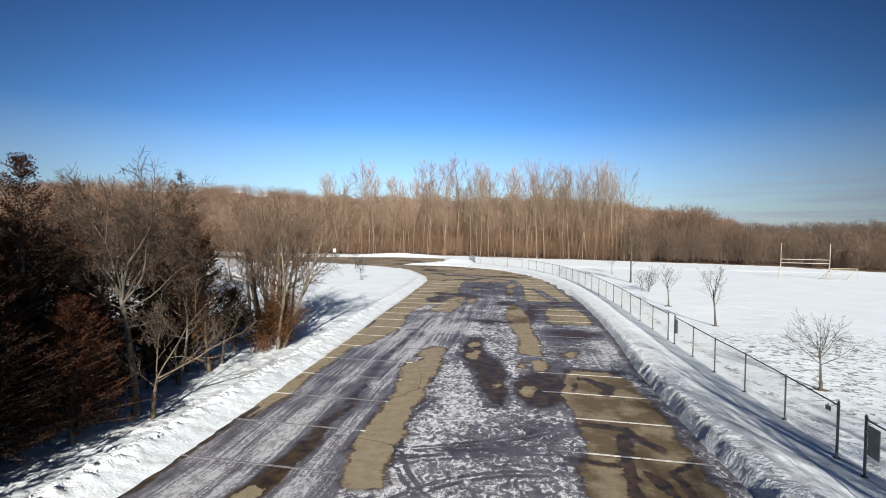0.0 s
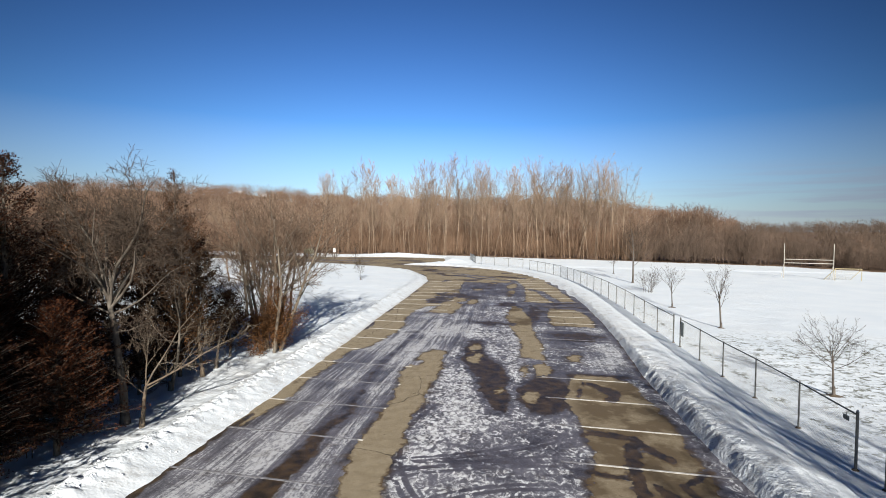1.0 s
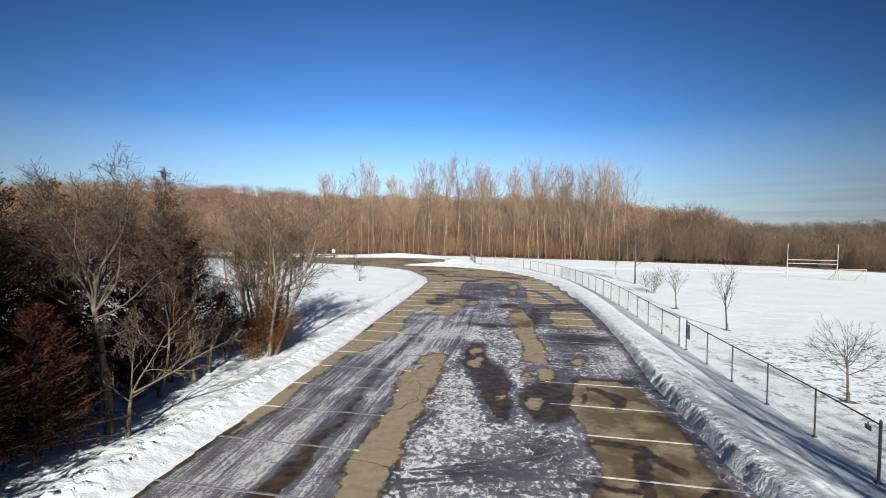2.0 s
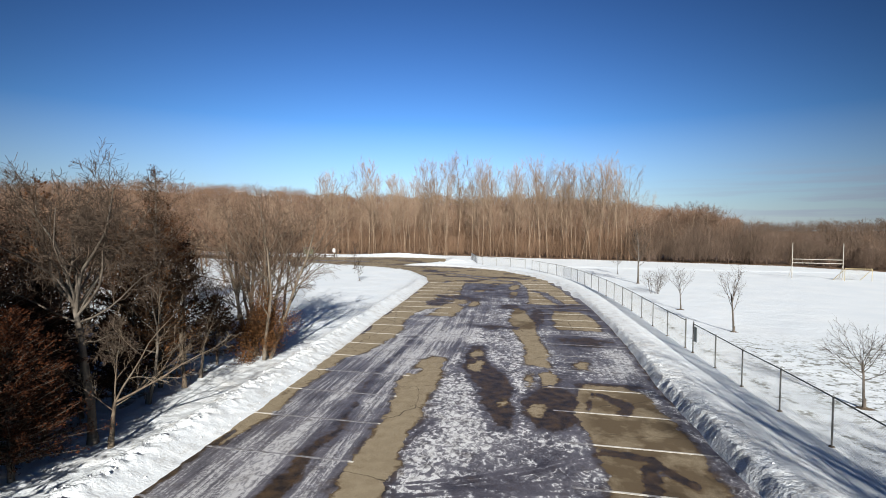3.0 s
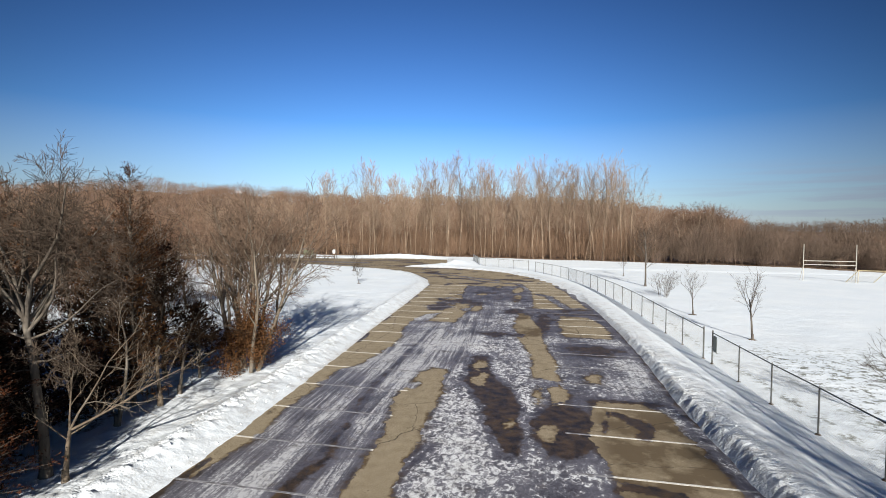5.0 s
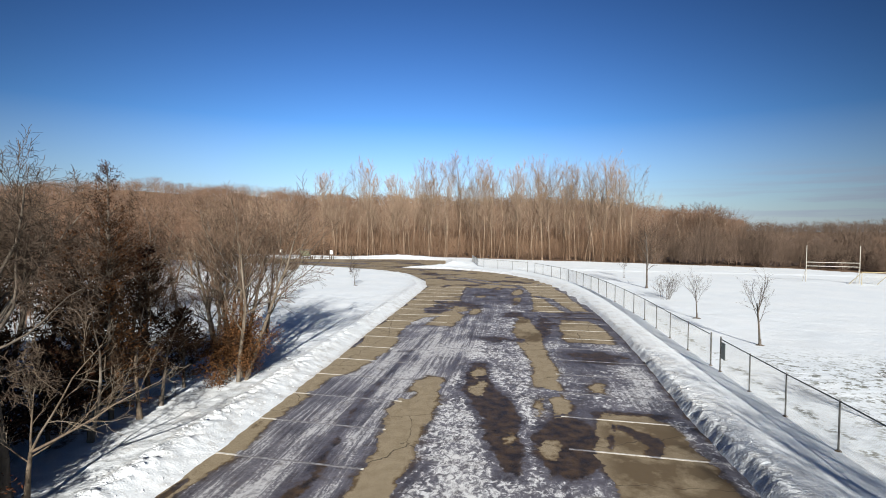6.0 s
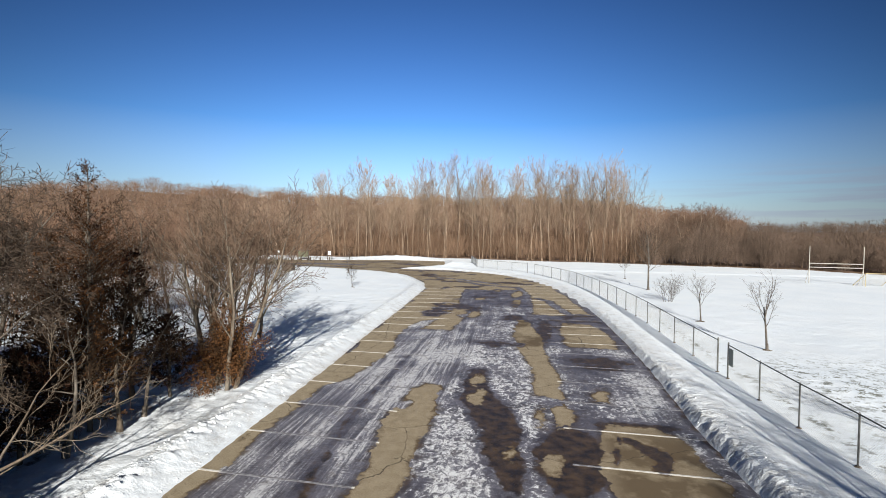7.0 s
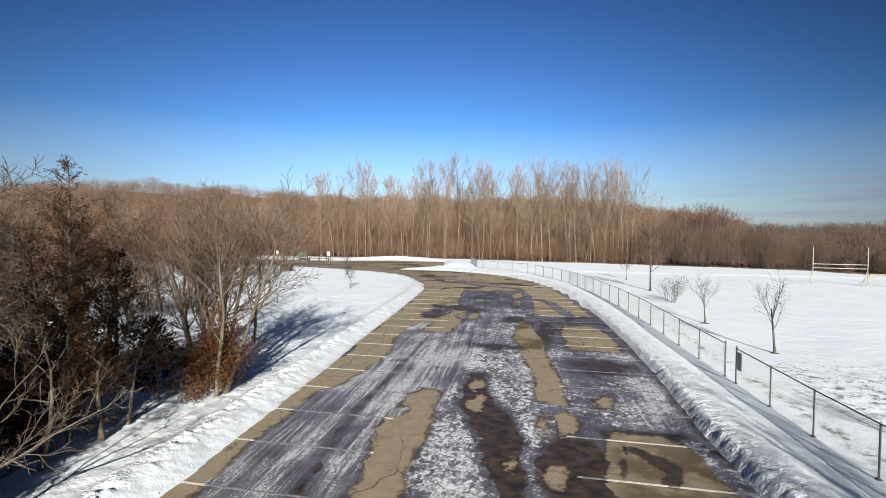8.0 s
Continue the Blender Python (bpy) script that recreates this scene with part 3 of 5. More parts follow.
def lot_dry(x, y):
    u, v = warped(x, y)
    out = np.full(x.shape, -2.0)
    for cx, cy, rx, ry in ISLES:
        out = np.maximum(out, blob(u, v, cx, cy, rx, ry))
    # the long strip between the lanes, and its fellow on the other side of the pool
    out = np.maximum(out, strip(u, v, [-5.9, -4.2, -2.8, -1.0, 0.7, 2.8, 4.6, 5.7, 7.8, 8.9], [5.1, 4.65, 4.4, 4.32, 4.3, 4.0, 3.55, 3.6, 3.55, 3.9], [6.1, 5.75, 5.8, 5.5, 5.4, 5.25, 5.15, 5.1, 4.75, 4.55], 0.7))
    out = np.maximum(out, strip(u, v, [8.5, 10.8, 13.5, 16.3, 19.9, 23.0, 26.0], [8.45, 8.35, 8.05, 7.4, 6.85, 6.7, 6.75], [9.55, 9.5, 9.05, 8.8, 8.45, 7.8, 7.15], 0.7))
    # along the left kerb, widening towards the bend
    inner = np.interp(v, [-4.6, -1.6, -0.3, 1.9, 4.1, 5.8, 7.1, 9.7, 12.7, 15.2, 18, 21.7, 24, 25.6, 27.1, 31.5, 36.8, 41.4, 45.6], [0.25, 0.5, 0.54, 0.26, 0.05, -0.03, -0.2, 0.47, 0.69, 0.47, -0.28, -0.47, -0.11, 2.2, 1.77, 1.26, 0.27, -0.2, -0.7])
    out = np.maximum(out, np.minimum(inner - u, (v + 4.0) * 0.3))
    out = np.maximum(out, np.minimum(np.minimum(u - 0.8, 2.6 - u), np.minimum(v - 20.9, 25.6 - v) * 0.5))
    # the bays on the right, near and far
    out = np.maximum(out, strip(u, v, [-30, -5.3, -4.4, -3.8, -1.9, -0.3, 2.3, 5.0, 5.9], [11.2, 11.08, 10.94, 10.9, 11.2, 11.05, 10.6, 10.68, 10.9], [14.3, 14.18, 14.15, 13.9, 13.8, 13.8, 13.6, 13.1, 12.5], 0.8))
    out = np.maximum(out, strip(u, v, [17.6, 20.6, 23.0, 25.3], [10.0, 9.8, 9.6, 9.9], [12.6, 12.7, 12.4, 11.6], 0.6))
    out = np.maximum(out, strip(u, v, [28.9, 35, 41, 44, 47.5, 80], [7.65, 7.45, 6.9, 6.4, 5.6, 2.0], [12.2, 11.2, 10.4, 9.7, 9.0, 9.0], 0.5))
    # the thawed far end
    out = np.maximum(out, (v - np.interp(u, [-6, 0, 2.5, 3.2, 5.2, 6], [45, 44.8, 44.6, 47.5, 49.0, 47.0])) * 0.4)
    # meltwater that has found its way across
    cut = trail(u, v, ((7.7, 38.4), (8.8, 36.5), (10.0, 30.6), (10.9, 27.5)), 0.42)
    cut = np.maximum(cut, trail(u, v, ((-3.0, 54), (1.0, 49.5), (5.4, 47.6)), 0.42))
    cut = np.maximum(cut, trail(u, v, ((-9, 60.5), (-3.0, 56.0), (2.5, 51.0)), 0.5))
    cut = np.maximum(cut, blob(u, v, 3.75, 6.3, 0.36, 0.5))
    cut = np.maximum(cut, np.where(y > 13, 2.2 * (fbm(x, y, 0.34, 4, 64) - 0.665), -2.0))
    cut = np.maximum(cut, np.where((y > 60) & (x < -4), 2.0 * (fbm(x * 0.35, y * 1.6, 0.3, 3, 69) - 0.66), -2.0))
    cut = np.maximum(cut, streaks(u, v))
    d = kerb_distance(x, y)
    melt = step(d + 0.2 * (fbm(x, y, 1.3, 3, 67) - 0.5), -0.22, -0.05) * (x < 4) * (y < 64)
    return np.clip(0.5 + 1.9 * np.minimum(out + 0.03, -cut) - 0.7 * melt, 0, 1)


def streaks(x, y):
    """Dark wet runs over the bays on the right."""
    a = trail(x, y, ((11.2, -0.75), (12.3, -0.9), (12.7, -1.35), (13.05, -1.9)), 0.21)
    a = np.maximum(a, trail(x, y, ((12.25, -1.5), (12.1, -3.2), (12.1, -5.2), (12.4, -8.0)), 0.2))
    a = np.maximum(a, trail(x, y, ((12.5, -3.6), (12.9, -4.6), (13.3, -6.0)), 0.17))
    a = np.maximum(a, trail(x, y, ((10.9, -3.25), (12.1, -3.45)), 0.10))
    a = np.maximum(a, trail(x, y, ((11.5, 4.7), (12.4, 3.6), (12.2, 2.9)), 0.24))
    a = np.maximum(a, trail(x, y, ((10.95, 2.9), (11.15, 4.9)), 0.07))
    return np.maximum(a, trail(x, y, ((13.9, -2.7), (13.2, -3.6), (13.6, -5.0)), 0.12))


def lot_wet(x, y):
    u, v = warped(x, y)
    # the brown pool in the middle, the slush beside it, and the run between the left lanes
    out = strip(u, v, [0.4, 2.3, 3.8, 5.2, 6.5, 7.2, 8.8, 9.2, 11.8], [7.9, 7.4, 6.95, 6.5, 6.1, 5.75, 5.5, 5.4, 5.35], [8.6, 8.5, 8.3, 8.1, 7.8, 7.4, 6.85, 6.6, 6.1], 0.8)
    out = np.maximum(out, blob(u, v, 9.75, 3.0, 1.15, 2.4))
    out = np.maximum(out, blob(u, v, 12.0, 5.9, 1.6, 0.45))
    out = np.maximum(out, strip(u, v, [-9.0, -7.1, -5.8, -4.4, -2.5, -0.2, 1.0, 6.0, 12.0], [2.9, 2.8, 2.9, 2.9, 2.8, 2.92, 2.72, 2.15, 1.9], [3.75, 3.7, 3.78, 3.62, 3.42, 3.36, 2.98, 2.34, 2.05], 1.0))
    out = np.maximum(out, blob(u, v, 8.6, 22.5, 0.6, 4.6) * 0.8)
    out = np.maximum(out, blob(u, v, 6.2, 26.8, 0.8, 1.3))
    out = np.maximum(out, np.where(y > 13, np.minimum(0.35, 2.2 * (fbm(x, y, 0.34, 4, 64) - 0.665)), -2.0))
    out = np.maximum(out, streaks(u, v) + 0.16)
    d = kerb_distance(x, y)
    out = np.maximum(out, np.where((x < 4) & (y < 64), d + 0.16, np.where((x > 9) & (y > 4) & (y < 27), d + 0.10, -2)))
    return np.clip(0.42 + 1.5 * np.maximum(out, -0.6), 0, 1)


def lot_frost(x, y):
    base = 0.520 + 0.44 * (fbm(x, y, 0.35, 4, 71) - 0.5) + 0.32 * (fbm(x, y, 0.9, 3, 72) - 0.5)
    base += 0.09 * step(x, 4.6, 3.6) * step(y, 20, 8)                                         # the left lane
    base += 0.045 * step(x, 5.4, 6.2) * step(x, 11.0, 10.0) * step(y, 5.0, 2.5)                # the still ice in the middle
    base += 0.05 * step(x, 7.6, 8.6) * step(x, 11.2, 10.6) * step(y, 1.5, -0.5)
    base += 0.10 * np.exp(-((x - 6.7) ** 2) / 1.2 - ((y - 0.5) ** 2) / 9)
    base += 0.20 * np.exp(-((x - 8.4 + 0.05 * (y - 5)) ** 2) / 0.22 - ((y - 5) ** 2) / 16)       # the white run beside the pool
    base += 0.16 * np.exp(-((x - 4.4) ** 2) / 1.6 - ((y - 15.2) ** 2) / 5)
    base += 0.07 * np.exp(-((x - 6.4) ** 2) / 2.5 - ((y - 14) ** 2) / 40)
    base += 0.09 * np.exp(-((x - 13.0) ** 2) / 0.9 - ((y - 10) ** 2) / 40)                     # frost blown along the right bank
    base -= 0.09 * step(x, 8.9, 9.5) * step(x, 11, 10.4) * step(y, -0.5, 1.0) * step(y, 7.5, 6)
    base -= 0.20 * np.exp(-((x - 10.3) ** 2) / 0.6 - ((y - 15) ** 2) / 60)                     # bare black ice
    base -= 0.20 * step(x, 8.4, 9.0) * step(y, 17, 20) * step(y, 30, 27)
    base -= 0.15 * np.exp(-((x - 8.7) ** 2) / 0.7 - ((y + 2.6) ** 2) / 1.2)
    base += 0.045 * step(y, 7, 11) * step(y, 44, 30) * step(x, 10, 8.5) + 0.055 * step(x, 10.5, 12) * step(y, 5, 8) * step(y, 24, 18)
    base -= 0.10 * np.exp(-((x - 1.2) ** 2) / 0.3 - ((y - 4) ** 2) / 60) + 0.1 * step(y, 26, 36)
    run_x = np.interp(y, [-9, -5.8, -2.5, -0.2, 1, 6, 12, 24], [3.3, 3.3, 3.1, 3.15, 2.85, 2.24, 1.97, 1.4])
    base += 0.11 * (np.exp(-((x - run_x - 0.75) / 0.33) ** 2) + np.exp(-((x - run_x + 1.05) / 0.55) ** 2)) * step(y, 22, 10) - 0.26 * np.exp(-((x - run_x) / np.interp(y, [-1.0, 2.0], [0.22, 0.075])) ** 2) * step(y, 24, 14)
    return np.clip(base - 0.22 * step(lot_wet(x, y), 0.0, 0.42), 0, 1)


def lot_track(x, y):
    """1 where cars have turned on the ice."""
    return step(x, 4.8, 5.8) * step(x, 10.6, 9.4) * step(y, 1.5, -0.5)


def lot_damp(x, y):
    """Meltwater drying out of the bays and the strips."""
    u, v = warped(x, y)
    bays = 0.95 * step(x, 10.2, 11.2) * step(y, 6.5, 4.5)
    return np.clip(np.maximum(bays, step(np.maximum(blob(u, v, 7.6, 18.6, 1.2, 1.6), blob(u, v, 6.9, 25, 0.6, 2.6)), -0.1, 0.25)) + 0.45 * step(fbm(x, y, 0.5, 3, 68), 0.56, 0.64) * step(y, 10, 16) + 0.12 * step(x, -4, -12) * step(y, 58, 64), 0, 1)


def lot_run(x, y):
    """1 where tyres have drawn the ice out along the lane."""
    left = step(x, 5.6, 4.6) * (1 - 0.3 * step(y, 13, 20))
    return np.clip(np.maximum(left, np.maximum(0.22 * step(y, 6, 11), 0.45 * step(x, 11.5, 12.3) * step(y, 5, 7))), 0, 1)


lx = axis((-92, -12, 1.6), (-12, -2, 0.4), (-2, 15.6, 0.09))
ly = axis((-46, -12, 2.0), (-12, 8, 0.09), (8, 30, 0.18), (30, 56, 0.3), (56, 100, 1.2))
road = new("road", grid_mesh("road", lx, ly, lambda x, y: 0.004 * (fbm(x, y, 0.3, 2, 91) - 0.5) * step(y, 60, 40), lambda x, y: kerb_distance(x, y) < 0.6, M_LOT,
                             {"dry": lot_dry, "wet": lot_wet, "frost": lot_frost, "run": lot_run, "track": lot_track, "damp": lot_damp, "lane": lane}))
tagged(road, "asphalt parking lot with ice, slush and dry tan patches", "road", kind="structure")


def stall_line(a, b, label):
    a, b = Vector((*a, 0)), Vector((*b, 0))
    d = (b - a).normalized()
    n = Vector((-d.y, d.x, 0)) * 0.040
    vs, fs, k = [], [], 40
    for i in range(k + 1):
        p = a.lerp(b, i / k)
        z = 0.009
        vs += [(p.x - n.x, p.y - n.y, z), (p.x + n.x, p.y + n.y, z), (p.x + n.x, p.y + n.y, z - 0.006), (p.x - n.x, p.y - n.y, z - 0.006)]
        if i:
            q = 4 * i
            fs += [(q - 4, q, q + 1, q - 3), (q - 3, q + 1, q + 2, q - 2), (q - 2, q + 2, q + 3, q - 1), (q - 1, q + 3, q, q - 4)]
    me = mesh_from("stall_line", vs, fs, M_LINE)
    vx, vy = np.array([v[0] for v in vs]), np.array([v[1] for v in vs])
    cover = me.attributes.new("ice", "FLOAT", "POINT")
    cover.data.foreach_set("value", (1.0 - step(lot_dry(vx, vy), 0.3, 0.55)).astype(np.float32))
    ob = new("stall_line", me)
    tagged(ob, label, "parking line", "painted stall lines", "structure")


for side, first, gap in ((-1, 0.0, 2.743), (1, -0.1, 2.70)):
    for i in range(-6, 20):
        y = first + gap * i
        if y > (45 if side < 0 else 52):
            continue
        xe, slope = kerb_x(y, side), (kerb_x(y + 1.5, side) - kerb_x(y - 1.5, side)) / 3
        turn = -slope * step(np.float64(y), 12, 30)
        if side < 0:
            stall_line((xe - 0.7, y - 0.7 * turn), (xe + 4.35, y + 4.35 * turn), "worn white stall line running out from the snowbank")
        else:
            stall_line((xe - 4.3, y - 4.3 * turn), (xe + 0.8, y + 0.8 * turn), "worn white stall line running out from the snowbank")


# ---- chain-link fences ----
def along(points, gap):
    out, carry = [Vector(points[0])], 0.0
    for a, b in zip(points, points[1:]):
        a, b = Vector(a), Vector(b)
        length, s = (b - a).length, gap - carry
        while s <= length:
            out.append(a.lerp(b, s / length))
            s += gap
        carry = length - (s - gap)
    return out


def ground_z(x, y):
    return float(snow_height(np.array([float(x)]), np.array([float(y)]))[0])


FENCE_H = 1.5


def chain_fence(posts, label, ends=()):
    """Posts, a top rail, a bottom wire and woven fabric from post to post."""
    base = posts[0]
    z0 = 0.12
    fence = thing("chain_link_fence", (base.x, base.y, z0), label, "fence", "fences along the field")
    loc = [p - base for p in posts]
    for i, p in enumerate(loc):
        t = Tubes()
        r = 0.036 if i in ends else 0.028
        top = FENCE_H + (0.06 if i in ends else 0.0)
        t.stick((p.x, p.y, -0.35), (p.x, p.y, top), r, r, 8, True)
        post = part("post", t.mesh("post", M_POST, False), fence)
        t = Tubes()
        t.stick((p.x, p.y, top), (p.x, p.y, top + 0.05), r * 1.15, r * 0.4, 8, True)
        part("cap", t.mesh("cap", M_STEEL, False), post)
        if posts[i].y < 36:
            t, g = Tubes(), ground_z(posts[i].x, posts[i].y) - z0
            t.stick((p.x, p.y, g - 0.06), (p.x, p.y, g + 0.035), 0.15, 0.06, 9, True)
            part("footing", t.mesh("footing", M_MULCH, True), post, "dark thawed soil round the post")
    for a, b in zip(loc, loc[1:]):
        t = Tubes()
        t.stick((a.x, a.y, FENCE_H - 0.02), (b.x, b.y, FENCE_H - 0.02), 0.022, 0.022, 6)
        part("top_rail", t.mesh("top_rail", M_POST), fence)
        d = Vector((b.x - a.x, b.y - a.y, 0))
        length = d.length
        d.normalize()
        t, h, cell = Tubes(), FENCE_H - 0.08, 0.075
        n = int(length / cell)
        for i in range(-int(h / cell), n):
            for s in (0, 1):
                u0, u1 = i * cell, i * cell + h
                z_a, z_b = 0.04, 0.04 + h
                if u0 < 0:
                    z_a, u0 = z_a - u0, 0.0
                if u1 > length:
                    z_b, u1 = z_b - (u1 - length), length
                if u1 <= u0:
                    continue
                p, q = (u0, u1) if not s else (length - u0, length - u1)
                t.stick((a.x + d.x * p, a.y + d.y * p, z_a), (a.x + d.x * q, a.y + d.y * q, z_b), 0.0021, 0.0021, 3)
        t.stick((a.x, a.y, 0.05), (b.x, b.y, 0.05), 0.004, 0.004, 3)
        part("wire_mesh", t.mesh("wire_mesh", M_WIRE), fence)
    return fence


chain_fence([Vector(p) for p in ((17.73, -2.98), (17.85, -6.0), (17.97, -9.0), (18.1, -12.0), (18.2, -15.0))], "grey chain-link fence section beside a snowy walkway", (0,))
chain_fence([Vector(p) for p in ((17.62, -1.94), (17.50, 0.92), (17.32, 3.9), (17.06, 6.72), (16.88, 9.52), (16.68, 12.5))], "grey chain-link fence between two walk-through gaps", (0, 5))
chain_fence(along([(16.57, 13.55), (16.1, 19.6), (15.75, 25.5), (15.2, 31.5), (14.55, 37), (13.3, 45), (11.9, 51.6), (10.6, 56.5), (9.0, 60.5), (7.2, 64.8), (6.1, 67.2)], 3.2), "grey chain-link fence curving along the snowfield", (0,))
chain_fence(along([(5.2, 68.6), (1.5, 71.6), (-3.5, 75.5), (-7.5, 92)], 3.3), "far chain-link fence turning towards the wood", (0,))
for place, turn in (((17.75, -3.03), 94), ((16.70, 12.44), 94)):
    p = thing("gate_panel", (place[0] - 0.02, place[1], 0.12), "grey-green rectangular panel fixed to a fence post", "panel", "panels on the fence", turn)
    part("board", box_mesh("board", (0.42, 0.03, 0.75), M_SIGN, 0.01, (-0.25, 0, 1.0)), p)
    part("clamp", box_mesh("clamp", (0.1, 0.06, 0.04), M_STEEL, 0.005, (-0.04, 0, 1.2)), p)
    part("clamp", box_mesh("clamp", (0.1, 0.06, 0.04), M_STEEL, 0.005, (-0.04, 0, 0.8)), p)


plate = thing("fence_plate", (17.56, -1.55, 0.12), "small dark plate wired to the chain-link fence", "sign", turn=94)
part("board", box_mesh("board", (0.24, 0.015, 0.13), M_SIGN, 0.004, (0, 0, 1.28)), plate)
part("tie", box_mesh("tie", (0.02, 0.03, 0.16), M_STEEL, 0.003, (0, 0, 1.34)), plate)


# ---- trees ----
def grow(rng, out, p, d, length, r, level, spec):
    """One limb as a bent chain of sticks with its side limbs; out[level] takes the sticks."""
    k = spec["pieces"][level]
    bend, lift = spec["bend"][level], spec["lift"][level]
    pts = [Vector(p)]
    d = Vector(d).normalized()
    for i in range(k):
        d = (d + Vector((rng.gauss(0, bend), rng.gauss(0, bend), rng.gauss(0, bend * 0.6) + lift))).normalized()
        pts.append(pts[-1] + d * (length / k))
    tip = spec["tip"][level]
    for i in range(k):
        ra, rb = r * (1 - (1 - tip) * i / k), r * (1 - (1 - tip) * (i + 1) / k)
        into = out[min(level, len(out) - 1)]
        if spec["sides"][level] == 2:
            into.ribbon(pts[i], pts[i + 1], max(ra, spec["thin"]), max(rb, spec["thin"]))
        else:
            into.stick(pts[i], pts[i + 1], max(ra, spec["thin"]), max(rb, spec["thin"]), spec["sides"][level])
    if level + 1 >= len(spec["pieces"]):
        return
    n = spec["kids"][level]
    n = max(1, int(round(n * rng.uniform(0.8, 1.2))))
    ang0 = rng.uniform(0, 6.28)
    for c in range(n):
        f = spec["from"][level] + (0.98 - spec["from"][level]) * (c + rng.random()) / n
        s = f * k
        i = min(int(s), k - 1)
        q = pts[i].lerp(pts[i + 1], s - i)
        way = (pts[i + 1] - pts[i]).normalized()
        u = way.orthogonal().normalized()
        u.rotate(Matrix.Rotation(ang0 + c * 2.4 + rng.uniform(-0.5, 0.5), 3, way))
        open_ = radians(rng.uniform(*spec["open"][level]))
        nd = way * math.cos(open_) + u * math.sin(open_)
        nl = length * spec["ratio"][level] * rng.uniform(0.65, 1.15) * (1 - spec["taper"][level] * (f - spec["from"][level]))
        grow(rng, out, q, nd, nl, r * (1 - (1 - tip) * f) * spec["girth"][level], level + 1, spec)


SPREADING = dict(pieces=(6, 5, 4, 3), bend=(0.10, 0.18, 0.26, 0.3), lift=(0.0, 0.04, 0.04, 0.03), tip=(0.35, 0.25, 0.3, 0.5), sides=(8, 5, 3, 2), kids=(11, 8, 8), open=((35, 75), (30, 65), (25, 65)),
                 ratio=(0.48, 0.52, 0.5), taper=(0.5, 0.4, 0.3), girth=(0.5, 0.5, 0.5), thin=0.0065)
SPREADING["from"] = (0.33, 0.25, 0.2)
TWIGGY = dict(pieces=(6, 6, 5, 3, 2), bend=(0.11, 0.20, 0.26, 0.30, 0.3), lift=(0.0, 0.03, 0.02, 0.02, 0.02), tip=(0.10, 0.25, 0.3, 0.5, 0.6), sides=(8, 5, 4, 2, 2), kids=(11, 8, 7, 4),
              open=((40, 85), (30, 70), (25, 65), (25, 65)), ratio=(0.52, 0.52, 0.5, 0.5), taper=(0.55, 0.4, 0.3, 0.2), girth=(0.5, 0.5, 0.5, 0.6), thin=0.0032)
TWIGGY["from"] = (0.36, 0.22, 0.2, 0.2)
TALL = dict(pieces=(9, 5, 3, 2), bend=(0.025, 0.05, 0.09, 0.12), lift=(0.01, 0.12, 0.09, 0.06), tip=(0.18, 0.22, 0.4, 0.5), sides=(6, 4, 2, 2), kids=(17, 5, 4), open=((22, 48), (20, 42), (20, 40)),
            ratio=(0.32, 0.50, 0.5), taper=(0.5, 0.3, 0.3), girth=(0.38, 0.45, 0.5), thin=0.015)
TALL["from"] = (0.36, 0.25, 0.2)
FORKED = dict(TALL, pieces=(9, 6, 4, 2), bend=(0.03, 0.05, 0.09, 0.12), lift=(0.01, 0.13, 0.09, 0.06), kids=(13, 8, 6), open=((16, 40), (16, 38), (18, 40)), ratio=(0.40, 0.46, 0.5), girth=(0.46, 0.5, 0.5), tip=(0.2, 0.25, 0.4, 0.5), thin=0.019)
FORKED["from"] = (0.40, 0.22, 0.2)
WIDE = dict(SPREADING, kids=(12, 9, 8), thin=0.012)
WIDE["from"] = (0.3, 0.25, 0.2)
UPSWEPT = dict(pieces=(6, 5, 4, 3), bend=(0.07, 0.12, 0.18, 0.2), lift=(0.03, 0.09, 0.06, 0.04), tip=(0.35, 0.3, 0.35, 0.5), sides=(7, 4, 3, 2), kids=(9, 8, 7), open=((22, 52), (25, 50), (25, 55)),
               ratio=(0.46, 0.5, 0.5), taper=(0.4, 0.4, 0.3), girth=(0.5, 0.55, 0.55), thin=0.0065)
UPSWEPT["from"] = (0.45, 0.25, 0.2)
YOUNG = dict(pieces=(5, 4, 3, 2), bend=(0.03, 0.10, 0.16, 0.2), lift=(0.02, 0.09, 0.06, 0.04), tip=(0.35, 0.3, 0.4, 0.5), sides=(8, 5, 3, 2), kids=(18, 7, 5), open=((25, 55), (25, 50), (25, 50)),
             ratio=(0.50, 0.45, 0.5), taper=(0.35, 0.3, 0.3), girth=(0.36, 0.5, 0.55), thin=0.0042)
ROUND = dict(YOUNG, pieces=(4, 5, 3, 2), ratio=(0.85, 0.42, 0.5), open=((28, 62), (22, 48), (25, 50)), taper=(0.12, 0.3, 0.3), kids=(13, 8, 5), tip=(0.55, 0.3, 0.4, 0.5), girth=(0.42, 0.5, 0.55))
ROUND["from"] = (0.62, 0.2, 0.2)
VASE = dict(ROUND, open=((14, 46), (18, 40), (22, 45)), lift=(0.02, 0.06, 0.06, 0.04), kids=(9, 7, 5))
VASE["from"] = (0.5, 0.2, 0.2)
SHRUB = dict(YOUNG, kids=(8, 4, 2))
SHRUB["from"] = (0.3, 0.25, 0.2)
YOUNG["from"] = (0.34, 0.25, 0.2)


